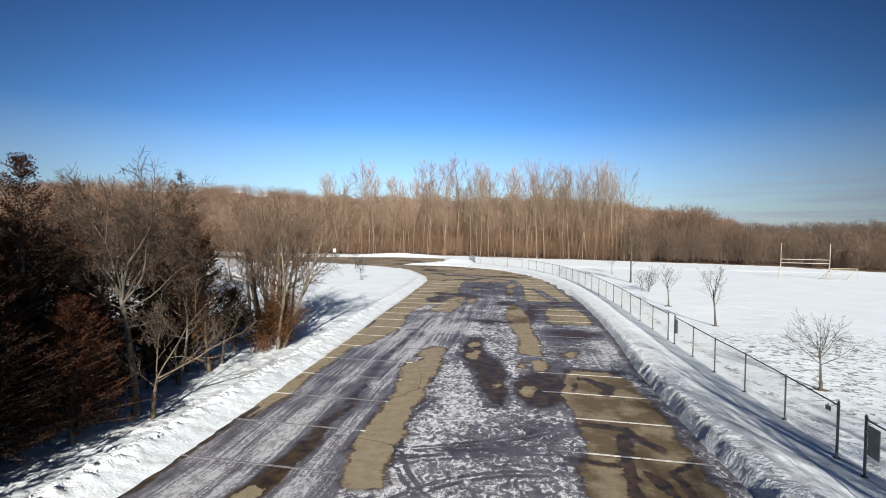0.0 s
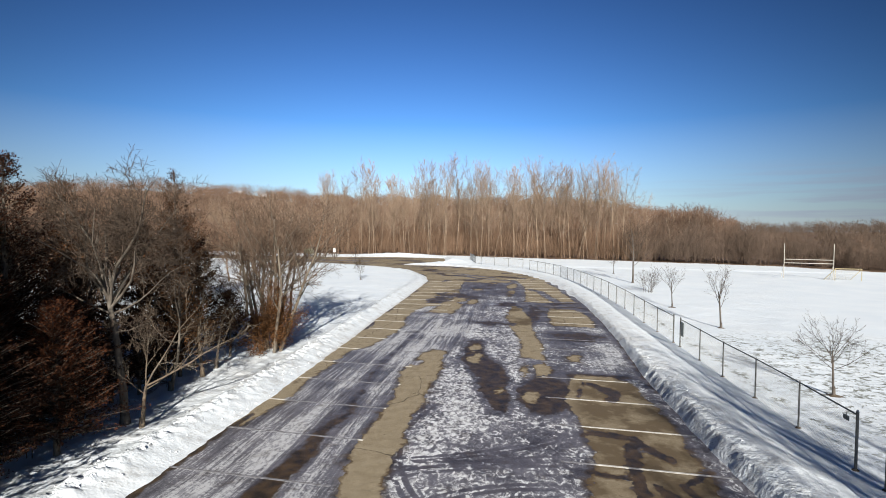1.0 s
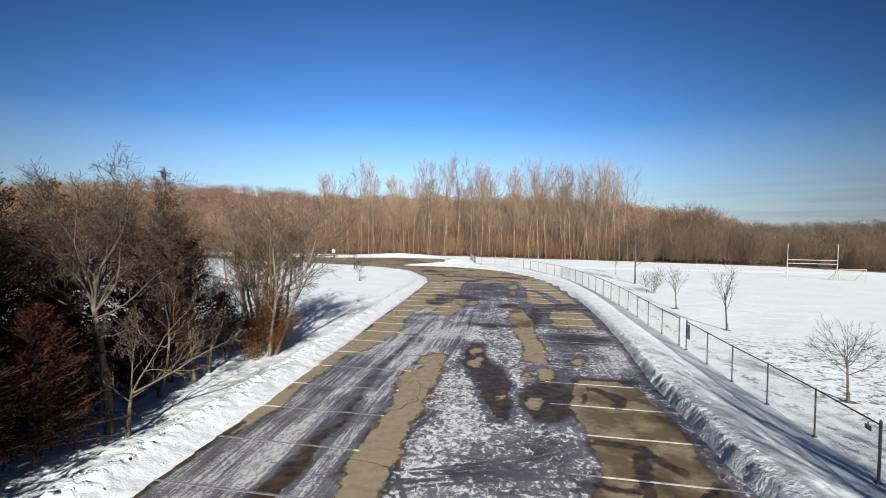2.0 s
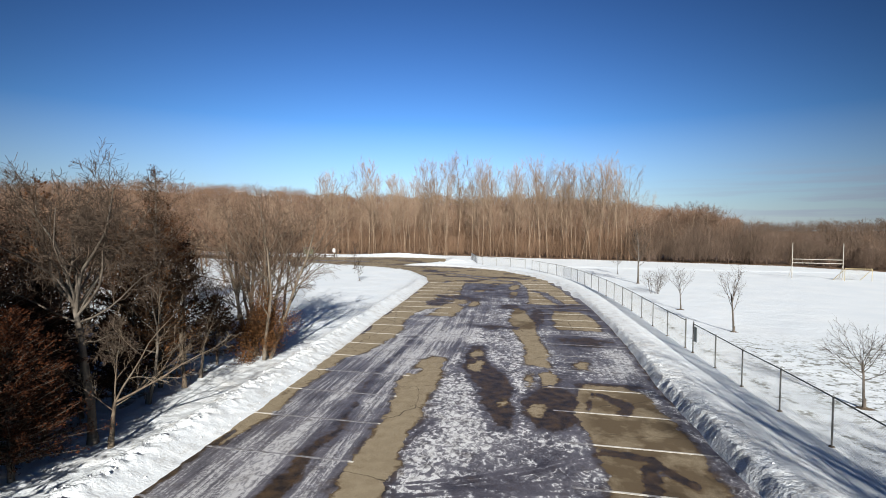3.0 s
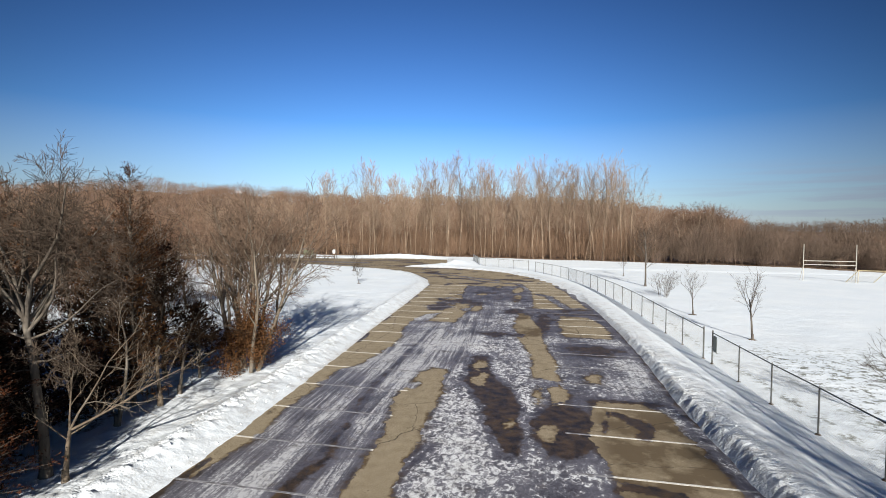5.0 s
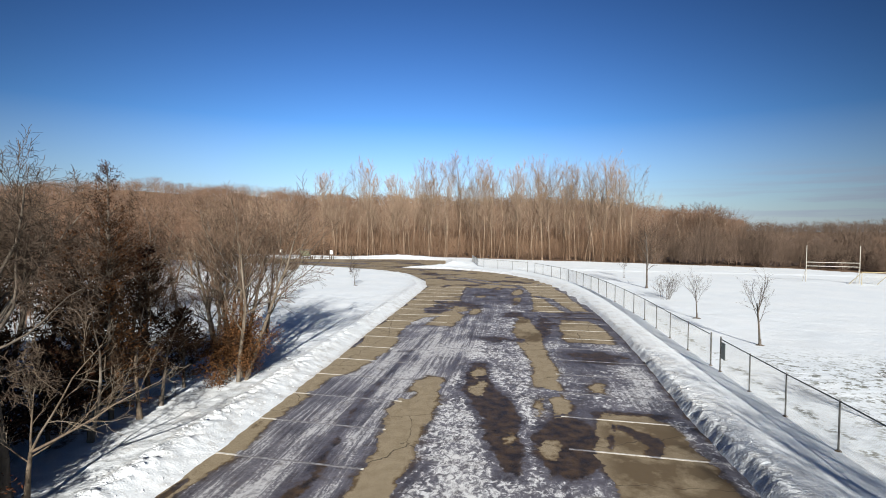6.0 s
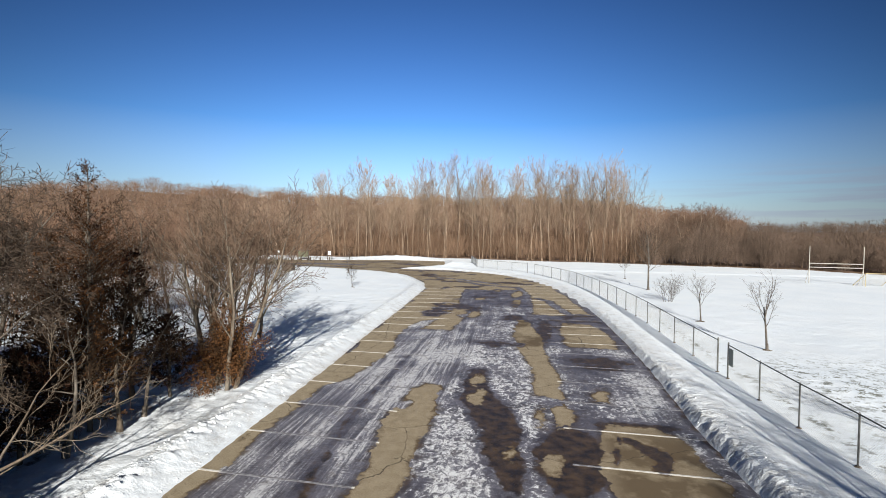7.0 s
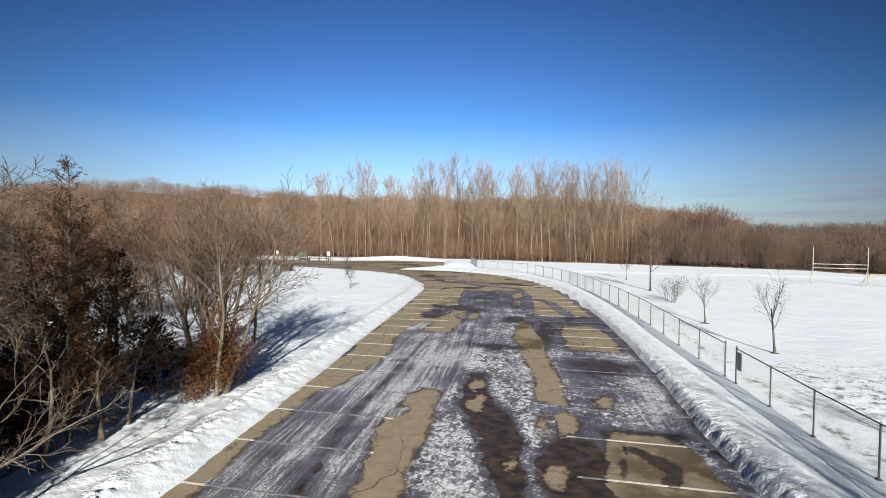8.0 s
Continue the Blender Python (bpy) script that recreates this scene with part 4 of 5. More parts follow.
def bare_tree(name, label, place, seed, height, radius, spec, trunk_mat=M_BARK, twig_mat=M_TWIG, lean=(0, 0), group="", stems=1, fan=0.0, rust=0, kind=""):
    """A leafless tree: trunk, limbs and twigs as three meshes."""
    rng = random.Random(seed)
    tree = thing(name, place, label, "tree" if "shrub" not in name else "shrub", group, kind=kind)
    out = [Tubes(), Tubes(), Tubes()]
    for s in range(stems):
        a = rng.uniform(0, 6.28) if stems > 1 else 0
        tilt = Vector((lean[0] + fan * math.cos(a), lean[1] + fan * math.sin(a), 1))
        off = Vector((0.32 * math.cos(a), 0.32 * math.sin(a), -0.25)) * (1 if stems > 1 else 0) + Vector((0, 0, -0.25))
        if stems > 1:
            out[0], out[1] = Tubes(), Tubes()
        grow(rng, out, off, tilt, (height + 0.25) * (rng.uniform(0.75, 1.0) if stems > 1 else 1), radius * (rng.uniform(0.6, 1) if stems > 1 else 1), 0, spec)
        if stems > 1:
            n0 = len(out[0].v)
            out[0].v += out[1].v
            out[0].f += [tuple(n0 + i for i in f) for f in out[1].f]
            part("stem", out[0].mesh("stem", trunk_mat, True), tree)
    if stems == 1:
        out[0].stick((0, 0, -0.3), (0, 0, 0.35), radius * 1.7, radius * 1.02, 8)
    if stems == 1:
        n0 = len(out[0].v)
        out[0].v += out[1].v
        out[0].f += [tuple(n0 + i for i in f) for f in out[1].f]
        part("trunk", out[0].mesh("trunk", trunk_mat, True), tree)
    tagged(part("crown", out[2].mesh("crown", twig_mat), tree), kind="stuff")
    if spec is YOUNG or spec is ROUND or spec is VASE:
        bm = bmesh.new()
        ring = [bm.verts.new((0.34 * math.cos(k * 0.628) * rng.uniform(0.7, 1.2), 0.34 * math.sin(k * 0.628) * rng.uniform(0.7, 1.2), -0.02)) for k in range(10)]
        mid = bm.verts.new((0, 0, 0.07))
        for k in range(10):
            bm.faces.new((ring[k], ring[(k + 1) % 10], mid))
        me = bpy.data.meshes.new("mulch")
        bm.to_mesh(me)
        bm.free()
        me.materials.append(M_MULCH)
        part("mulch", me, tree, "dark bare patch at the foot")
    if rust:
        t = Tubes()
        tufts = [Vector((rng.gauss(0.1, 0.6), rng.gauss(0, 0.5), abs(rng.gauss(1.2, 0.85)))) for _ in range(46)]
        for i in range(rust):
            q = rng.choice(tufts) + Vector((rng.gauss(0, 0.26), rng.gauss(0, 0.26), rng.gauss(0, 0.24)))
            q.z = abs(q.z)
            t.leaf(q, (rng.gauss(0, 1), rng.gauss(0, 1), rng.gauss(0, 0.7)), rng.uniform(0.05, 0.11), rng.uniform(0.03, 0.058), rng)
        tagged(part("dead_foliage", t.mesh("dead_foliage", M_RUST), tree, "clinging rust-brown leaves"), kind="stuff")
    return tree


BROAD = dict(TWIGGY, thin=0.0042, bend=(0.1, 0.2, 0.3, 0.34, 0.34), lift=(0, 0.01, 0.0, 0.0, 0.0), kids=(11, 10, 9, 8), ratio=(0.5, 0.48, 0.5, 0.55), taper=(0.5, 0.35, 0.3, 0.2))
BROAD["from"] = (0.3, 0.3, 0.2, 0.2)
ARCHING = dict(TWIGGY, bend=(0.1, 0.12, 0.16, 0.2, 0.3), lift=(0, 0.05, 0.06, 0.04, 0.03), girth=(0.5, 0.42, 0.5, 0.5), kids=(6, 7, 5, 2), open=((30, 60), (16, 42), (18, 44), (20, 45)), ratio=(0.5, 0.55, 0.5, 0.5), thin=0.003)
CLUMP = dict(UPSWEPT, kids=(8, 8, 7), ratio=(0.50, 0.52, 0.5), open=((24, 58), (25, 52), (25, 55)), thin=0.0072)
CLUMP["from"] = (0.46, 0.2, 0.2)


def limbed_tree(label, place, seed, trunk, girth, limbs, spec, bark_mat, twig_mat):
    """A tree whose trunk follows a given line and splits into named limbs: (height along the trunk, way, length, radius)."""
    rng = random.Random(seed)
    tree = thing("bare_tree", place, label, "tree", "wood-edge trees")
    out = [Tubes(), Tubes(), Tubes()]
    path = [Vector(p) for p in trunk]
    k = len(path) - 1
    for i, (a, b) in enumerate(zip(path, path[1:])):
        out[0].stick(a, b, girth * (1 - 0.45 * i / k), girth * (1 - 0.45 * (i + 1) / k), 8)
    out[0].stick((0, 0, -0.3), (0, 0, 0.3), girth * 1.6, girth, 8)
    for f, way, length, r in limbs:
        i = min(int(f * k), k - 1)
        grow(rng, out, path[i].lerp(path[i + 1], f * k - i), way, length, r, 1, spec)
    n0 = len(out[0].v)
    out[0].v, out[0].f = out[0].v + out[1].v, out[0].f + [tuple(n0 + i for i in f) for f in out[1].f]
    part("trunk", out[0].mesh("trunk", bark_mat, True), tree)
    tagged(part("crown", out[2].mesh("crown", twig_mat), tree), kind="stuff")


def conifer(name, label, place, seed, height, spread, mat, ragged=0.35, density=1.0, group="", bare_top=0.0, fine=1.0):
    """A cedar: a trunk, boughs in all directions and sprays of small scale leaves along them."""
    rng = random.Random(seed)
    tree = thing(name, place, label, "tree", group)
    wood, leaf = Tubes(), Tubes()
    wood.stick((0, 0, -0.3), (0, 0, height * 0.97), 0.028 * height * 0.5 + 0.03, 0.012, 7)
    n = int(30 * height * density)
    for i in range(n):
        f = (i + rng.random()) / n
        if f > 0.74 and rng.random() < bare_top:
            continue
        z = 0.35 + (height - 0.4) * f
        a = rng.uniform(0, 6.28)
        length = spread * (1 - f) ** 0.75 * rng.uniform(1 - ragged, 1.0 + ragged * 0.5) * min(1, 0.55 + f * 4) + 0.16
        d = Vector((math.cos(a), math.sin(a), rng.uniform(0.05, 0.55) + 0.6 * f)).normalized()
        p = Vector((0, 0, z))
        q = p + d * length
        wood.stick(p, q, 0.012 + 0.008 * (1 - f), 0.004, 3)
        m = int((8 + 26 * length) / fine)
        for j in range(m):
            g = 0.25 + 0.78 * (j + rng.random()) / m
            c = p + d * length * g + Vector((rng.gauss(0, 0.06), rng.gauss(0, 0.06), rng.gauss(0, 0.05)))
            w = (d * 0.8 + Vector((rng.gauss(0, 0.7), rng.gauss(0, 0.7), rng.gauss(0.15, 0.5)))).normalized()
            leaf.leaf(c, w, fine * rng.uniform(0.10, 0.24), fine * rng.uniform(0.035, 0.075), rng)
    part("trunk", wood.mesh("trunk", M_BARK), tree)
    tagged(part("foliage", leaf.mesh("foliage", mat), tree), kind="stuff")
    return tree


def at(x, y, sink=0.0):
    return (x, y, ground_z(x, y) - sink)


# young trees on the snowfield
bare_tree("young_tree", "young bare tree with a rounded crown in snow", at(20.35, 4.92), 11, 1.65, 0.05, ROUND, M_YOUNG, group="young field trees")
bare_tree("young_tree", "young bare tree with a tall upswept crown", at(20.6, 19.0), 12, 2.35, 0.065, VASE, M_YOUNG, group="young field trees")
bare_tree("young_tree", "small slender bare tree on the snowfield", at(19.6, 28.1), 13, 2.0, 0.05, VASE, M_YOUNG, group="young field trees")
bare_tree("bare_shrub", "many-stemmed bare shrub on the snowfield", at(19.6, 39.3), 14, 2.5, 0.03, SHRUB, M_YOUNG, stems=9, fan=0.27)
bare_tree("young_tree", "straight dark-stemmed bare tree on the snowfield", at(19.6, 49.3), 15, 6.0, 0.11, YOUNG, M_YOUNG, group="young field trees")
bare_tree("young_tree", "thin bare sapling far out on the snowfield", at(18.9, 63.2), 16, 3.0, 0.04, YOUNG, M_YOUNG, group="young field trees")
bare_tree("young_tree", "thin bare sapling on the open snow", at(-12.6, 41.3), 17, 2.0, 0.03, YOUNG, M_YOUNG, group="young field trees")
bare_tree("young_tree", "small bare tree at the edge of the bend", at(-20.4, 59.0), 18, 3.4, 0.05, YOUNG, M_YOUNG, group="young field trees")
bare_tree("young_tree", "thin bare sapling on the open snow", at(-14.2, 29.0), 19, 2.6, 0.03, YOUNG, M_YOUNG, group="young field trees")

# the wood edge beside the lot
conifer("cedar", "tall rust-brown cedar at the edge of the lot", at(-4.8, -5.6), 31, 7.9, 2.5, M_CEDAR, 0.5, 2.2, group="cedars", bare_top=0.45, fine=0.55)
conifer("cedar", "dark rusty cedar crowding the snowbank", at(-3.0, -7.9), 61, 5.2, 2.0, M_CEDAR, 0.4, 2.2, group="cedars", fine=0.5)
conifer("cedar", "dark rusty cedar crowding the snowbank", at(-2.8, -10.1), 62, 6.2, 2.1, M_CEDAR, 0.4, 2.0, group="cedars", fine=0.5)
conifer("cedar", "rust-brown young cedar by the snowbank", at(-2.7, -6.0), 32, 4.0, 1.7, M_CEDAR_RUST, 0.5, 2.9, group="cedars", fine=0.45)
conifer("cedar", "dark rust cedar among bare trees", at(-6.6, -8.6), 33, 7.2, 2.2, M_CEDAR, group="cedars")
conifer("cedar", "thin-topped cedar among bare trees", at(-5.7, 2.0), 34, 8.4, 2.2, M_CEDAR_DARK, 0.85, 1.4, group="cedars", bare_top=0.7, fine=0.5)
conifer("cedar", "dull brown cedar among bare trees", at(-8.5, -0.5), 35, 7.8, 2.0, M_CEDAR_DARK, 0.75, 0.8, group="cedars", bare_top=0.72, fine=0.8)
conifer("cedar", "low rusty cedar under bare trees", at(-4.9, 4.6), 36, 3.0, 1.2, M_CEDAR, 0.4, group="cedars")
conifer("cedar", "rusty cedar under bare trees", at(-5.2, 0.3), 37, 4.6, 1.3, M_CEDAR_DARK, 0.5, 0.8, group="cedars")
conifer("cedar", "dark cedar standing back from the lot", at(-7.2, -4.2), 38, 6.0, 1.8, M_CEDAR_DARK, 0.4, 0.8, group="cedars")
for i, (x, y, h, w) in enumerate(((-6.6, 4.6, 5.4, 1.7), (-7.6, 2.3, 6.0, 1.8), (-6.9, -2.0, 5.2, 1.6), (-4.7, -2.3, 3.4, 1.2), (-4.7, 1.0, 4.4, 1.5))):
    conifer("cedar", "dull brown cedar in the tangle of the side wood", at(x, y), 200 + i, h, w, M_RUST if i == 4 else M_CEDAR_DARK if i % 3 else M_CEDAR, 0.5, 0.6, group="cedars")
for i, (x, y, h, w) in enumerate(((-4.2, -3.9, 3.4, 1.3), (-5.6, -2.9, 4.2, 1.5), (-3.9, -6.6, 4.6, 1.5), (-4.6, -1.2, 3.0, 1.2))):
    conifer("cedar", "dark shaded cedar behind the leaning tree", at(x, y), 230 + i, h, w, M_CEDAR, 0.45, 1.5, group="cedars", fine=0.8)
# cedars added outside the view, placed to keep sun off the left wood edge
shade_cedar = conifer("cedar", "added dark rust cedar out of view that shades the left wood", at(-5.0, -11), 39, 8.2, 2.5, M_CEDAR, 0.35, 0.75, group="cedars", fine=1.45)
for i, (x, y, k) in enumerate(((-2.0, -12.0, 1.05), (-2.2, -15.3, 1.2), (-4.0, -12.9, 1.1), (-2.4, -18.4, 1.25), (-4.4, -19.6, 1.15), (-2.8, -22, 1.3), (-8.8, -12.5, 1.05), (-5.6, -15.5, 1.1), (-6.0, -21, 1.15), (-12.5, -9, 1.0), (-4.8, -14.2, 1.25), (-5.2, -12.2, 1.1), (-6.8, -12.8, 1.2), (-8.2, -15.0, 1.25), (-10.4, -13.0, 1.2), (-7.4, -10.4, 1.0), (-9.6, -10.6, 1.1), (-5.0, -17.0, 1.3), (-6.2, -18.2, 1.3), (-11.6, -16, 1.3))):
    copy_thing(shade_cedar, pose(*at(x, y), 0, 0, 77 * i) @ Matrix.Diagonal((k, k, k, 1)))
limbed_tree("leaning grey tree with a broad twiggy crown", at(-2.75, -3.75), 41, ((0, 0, -0.3), (-0.04, 0, 1.0), (-0.20, 0, 2.0), (-0.34, 0, 3.0), (-0.55, -0.02, 3.9)), 0.125,
            ((1, (-0.35, 0, 1), 3.5, 0.06), (0.92, (0.32, 0.1, 1), 3.9, 0.066), (1, (0.05, -0.35, 1.2), 3.5, 0.045), (1, (-0.12, 0.35, 1.2), 3.5, 0.045), (0.95, (0.55, 0.25, 1.2), 3.5, 0.045), (1, (-0.6, -0.1, 1.1), 3.3, 0.045), (1, (-0.85, -0.3, 0.8), 3.0, 0.048), (0.9, (0.8, 0.2, 0.95), 3.2, 0.048), (0.95, (-0.7, 0.5, 0.7), 2.8, 0.04),
             (0.95, (0.6, -0.5, 1.0), 3.1, 0.042), (1, (-0.5, 0.6, 1.0), 3.0, 0.042), (0.85, (-0.8, -0.5, 0.35), 2.4, 0.034), (1, (0.1, -0.7, 0.9), 3.0, 0.04), (0.85, (0.9, 0.5, 0.4), 2.5, 0.034), (0.9, (0.2, 0.6, 1.1), 3.2, 0.042),
             (0.7, (0.9, -0.2, 0.2), 1.7, 0.025), (0.65, (-0.9, 0.1, 0.1), 1.6, 0.022)), BROAD, M_BARK, M_CROWN)
limbed_tree("small tan tree with long arching limbs at the snowbank", at(-2.05, -3.85), 42, ((0, 0, -0.3), (0.04, 0, 0.4), (0.05, 0.03, 0.85), (0.13, 0.02, 1.25)), 0.07,
            ((1, (-0.05, 0.1, 1), 1.9, 0.028), (1, (0.42, 0.1, 1), 2.9, 0.032), (1, (1.0, 0.35, 0.5), 2.9, 0.036), (0.8, (-0.75, -0.2, 0.5), 1.4, 0.018), (0.9, (0.9, 0.5, 0.6), 2.0, 0.018)), ARCHING, M_TAN, M_TAN)
bare_tree("bare_tree", "slim bare tree with a dense twiggy crown", at(-3.8, -0.6), 43, 4.2, 0.07, TWIGGY, group="wood-edge trees")
bare_tree("bare_tree", "slim bare tree with a dense twiggy crown", at(-3.9, 1.3), 44, 3.9, 0.075, TWIGGY, M_TAN, group="wood-edge trees")
bare_tree("bare_tree", "slim bare tree with a dense twiggy crown", at(-4.2, 2.6), 45, 4.1, 0.065, TWIGGY, group="wood-edge trees")
bare_tree("bare_tree", "slim bare tree behind the first row", at(-5.6, -2.2), 47, 4.7, 0.08, TWIGGY, group="wood-edge trees")
bare_tree("bare_tree", "slim bare tree behind the first row", at(-6.2, 4.2), 48, 4.9, 0.08, TWIGGY, group="wood-edge trees")
bare_tree("bare_tree", "many-stemmed bare tree with rust leaves at its foot", at(-3.6, 6.0), 46, 6.6, 0.12, CLUMP, M_PALE, M_CLUMP, (0, 0), "wood-edge trees", 10, 0.23, 17000)

# bare trees that fill the side wood: a few built, the rest copied
side_kinds = [bare_tree("bare_tree", "grey leafless tree in the snowy side wood", at(-9.5 - 3.1 * i, -3.0 + 7.0 * i), 50 + i, 5.8 + 0.45 * i, 0.11, SPREADING, group="side wood trees") for i in range(4)]
rng = random.Random(7)
taken = [(-2.75, -3.75), (-3.8, -0.6), (-3.9, 1.3), (-3.5, 6.0), (-5.7, 2.0)]
count = 0
for _ in range(2000):
    x, y = rng.uniform(-62, -3.5), rng.uniform(-34, 74)
    near = np.interp(y, [-34, -8, 0, 8, 14, 22, 32, 45, 60, 80], [3, 5.5, 6.5, 7, 11, 19, 28, 41, 54, 80])
    if -x < near + rng.uniform(0, 1.0) or any((x - a) ** 2 + (y - b) ** 2 < (1.7 + 0.035 * max(0, y)) ** 2 for a, b in taken):
        continue
    if x < -30 and y < -5:
        continue
    taken.append((x, y))
    s = rng.uniform(0.75, 1.1) * (0.78 if x > -16 and y < 14 else 1.0)
    copy_thing(side_kinds[count % 4], Matrix.Translation(at(x, y)) @ Matrix.Rotation(rng.uniform(0, 6.28), 4, "Z") @ Matrix.Diagonal((s, s, s * rng.uniform(0.9, 1.1), 1)))
    count += 1
    if count >= 66:
        break

# taller trees that shade the open snow
for x, y, k in ((-6.2, 10.2, 0.86), (-8.6, 12.8, 0.95), (-7.4, 14.6, 0.8), (-10.4, 14.4, 0.95)):
    copy_thing(side_kinds[int(-x) % 4], Matrix.Translation(at(x, y)) @ Matrix.Rotation(y, 4, "Z") @ Matrix.Diagonal((k, k, k * 1.05, 1)))

# behind the camera: the trees whose shadows reach the walkway
for x, y, s in ((22.0, -19, 1.3), (23.6, -21.5, 1.45), (22.6, -25, 1.5), (25.0, -27, 1.7), (28.5, -29, 1.5), (24.5, -33, 1.9)):
    copy_thing(side_kinds[int(x) % 4], Matrix.Translation(at(x, y)) @ Matrix.Rotation(x, 4, "Z") @ Matrix.Diagonal((s, s, s * 1.1, 1)))


# ---- the tall wood beyond the bend ----
# where the tallest trees stand along the wood's edge, and how high they are
TALLEST = [(-46.4, 19.6), (-15.6, 24.1), (-7.0, 22.3), (6.6, 21.9), (19.1, 21.5), (-33.8, 22.6), (-36.7, 21.6), (-43.5, 20.6), (-21.5, 22.8), (-19.7, 21.9), (-13.4, 24.3), (-5.4, 21.3), (1.2, 20.6), (4.8, 21.3), (11.4, 20.8), (13.8, 21.4), (16.3, 21.4),
           (22.8, 20.8), (25.0, 20.3), (-26.7, 19.3), (-40.6, 19.6), (-1.9, 20.2), (8.4, 19.9), (-9.5, 20.4), (21.3, 19.6), (17.6, 20.6), (12.6, 19.8), (-29.5, 18.8), (-23.8, 19.6)]


def wood_edge(x):
    return float(np.interp(x, [-100, -40, -10, 12, 34, 52, 60, 80], [106, 103, 105, 100.5, 94.5, 90.5, 82, 72]))


def wood_top(x):
    return float(np.interp(x, [-90, -48, -40, -30, 22, 27, 31, 45, 60, 80], [14, 16.5, 18.5, 20, 20.2, 18, 10.0, 8.2, 5.6, 4.6]))


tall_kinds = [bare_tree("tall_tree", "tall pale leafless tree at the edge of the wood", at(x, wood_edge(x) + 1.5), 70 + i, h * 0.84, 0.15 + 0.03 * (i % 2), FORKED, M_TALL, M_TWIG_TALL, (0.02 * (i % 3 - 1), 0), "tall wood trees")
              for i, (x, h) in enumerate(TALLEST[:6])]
for i, (x, h) in enumerate(TALLEST[6:]):
    base = TALLEST[i % 6][1]
    k = h / base
    w = k * rng.uniform(0.8, 1.15)
    copy_thing(tall_kinds[i % 6], Matrix.Translation(at(x, wood_edge(x) + rng.uniform(0.8, 5), 0.1)) @ Matrix.Rotation(rng.gauss(0, 0.02), 4, "Y") @ Matrix.Rotation(rng.uniform(0, 6.28), 4, "Z") @ Matrix.Diagonal((w, w, k, 1)))
slim_kinds = [bare_tree("slim_tree", "slim leafless tree in the front of the wood", at(-33 + 8.5 * i, wood_edge(-33 + 8.5 * i) + 0.8), 80 + i, 13.5 + 0.7 * i, 0.085 + 0.012 * (i % 3), TALL, M_TALL, M_TWIG_TALL, (0.03 * (i % 3 - 1), 0), "slim wood trees") for i in range(5)]
for i in range(125):
    x = -88 + 117 * (i + rng.random()) / 125
    y = wood_edge(x) + 0.5 + 14 * rng.random() ** 1.6
    k = wood_top(x) / 20.2 * rng.uniform(0.72, 1.16)
    w = k * rng.uniform(0.8, 1.5)
    copy_thing(slim_kinds[i % 5], Matrix.Translation(at(x, y, 0.1)) @ Matrix.Rotation(rng.gauss(0.01, 0.05), 4, "Y") @ Matrix.Rotation(rng.uniform(0, 6.28), 4, "Z") @ Matrix.Diagonal((w, w, k, 1)))


# rounder trees beyond the field, tallest in one group
field_edge = bare_tree("round_tree", "round-headed leafless tree beyond the snowfield", at(37.0, 105), 91, 10.4, 0.18, WIDE, M_TALL, M_TWIG_HILL, group="trees beyond the field")
for i, (x, y, k) in enumerate(((35.2, 104, 0.95), (36.4, 108, 1.05), (38.6, 104, 0.95), (40.2, 108, 1.08), (41.6, 104, 1.0), (43.0, 107, 1.02), (44.4, 104, 0.9), (45.8, 106, 0.85), (39.2, 110, 1.08), (32.5, 105, 0.8), (29.5, 104, 0.75), (34.0, 107, 0.9), (42.2, 110, 1.05), (55.0, 97, 0.55), (63.0, 86, 0.5), (50.0, 101, 0.62))):
    copy_thing(field_edge, Matrix.Translation(at(x, y)) @ Matrix.Rotation(1.3 * i, 4, "Z") @ Matrix.Diagonal((k, k, k, 1)))


road_tree = bare_tree("bare_tree", "broad leafless tree beyond the road's bend", at(-46, 84), 92, 7.4, 0.15, WIDE, M_TALL, M_TWIG_SIDE, group="trees by the bend")
for i, (x, y, k) in enumerate(((-41, 66, 0.8), (-47, 70, 0.95), (-37, 60, 0.7), (-54, 78, 1.0), (-33, 51, 0.75), (-30, 43, 0.7), (-38, 47, 0.85), (-44, 56, 0.9), (-52, 64, 0.95), (-60, 74, 1.05), (-26, 35, 0.65), (-33, 38, 0.75), (-58, 101, 1.1), (-66, 100, 1.1))):
    copy_thing(road_tree, Matrix.Translation(at(x, y)) @ Matrix.Rotation(2.1 * i, 4, "Z") @ Matrix.Diagonal((k, k, k, 1)))


def crowns(name, label, places, mat, tall, wide, thick, twigs, twig_width, seed):
    """Woods seen from far off: stems with rounded, see-through heads of twigs, in one mesh."""
    r, t = random.Random(seed), Tubes()
    for (x, y, z), k in places:
        h = tall * k * r.uniform(0.75, 1.2)
        w = wide * h * r.uniform(0.75, 1.25)
        p = Vector((x, y, z - 0.2))
        t.stick(p, p + Vector((r.gauss(0, 0.04) * h, 0, h * 0.85)), thick * k, thick * 0.3 * k, 3)
        for j in range(twigs):
            a, f = r.uniform(0, 6.28), r.random() ** 0.6
            up = r.uniform(0.16, 1.0)
            side = w * f * math.sqrt(max(0.0, 1 - ((up - 0.5) / 0.52) ** 2))
            q = p + Vector((side * math.cos(a), side * math.sin(a), h * up))
            d = Vector((0.7 * math.cos(a) * f, 0.7 * math.sin(a) * f, r.uniform(0.35, 1.2)))
            t.needle(q, d, h * r.uniform(0.12, 0.26), twig_width * r.uniform(0.6, 1.3), r)
    return tagged(new(name, t.mesh(name, mat)), label, "woods", kind="stuff")


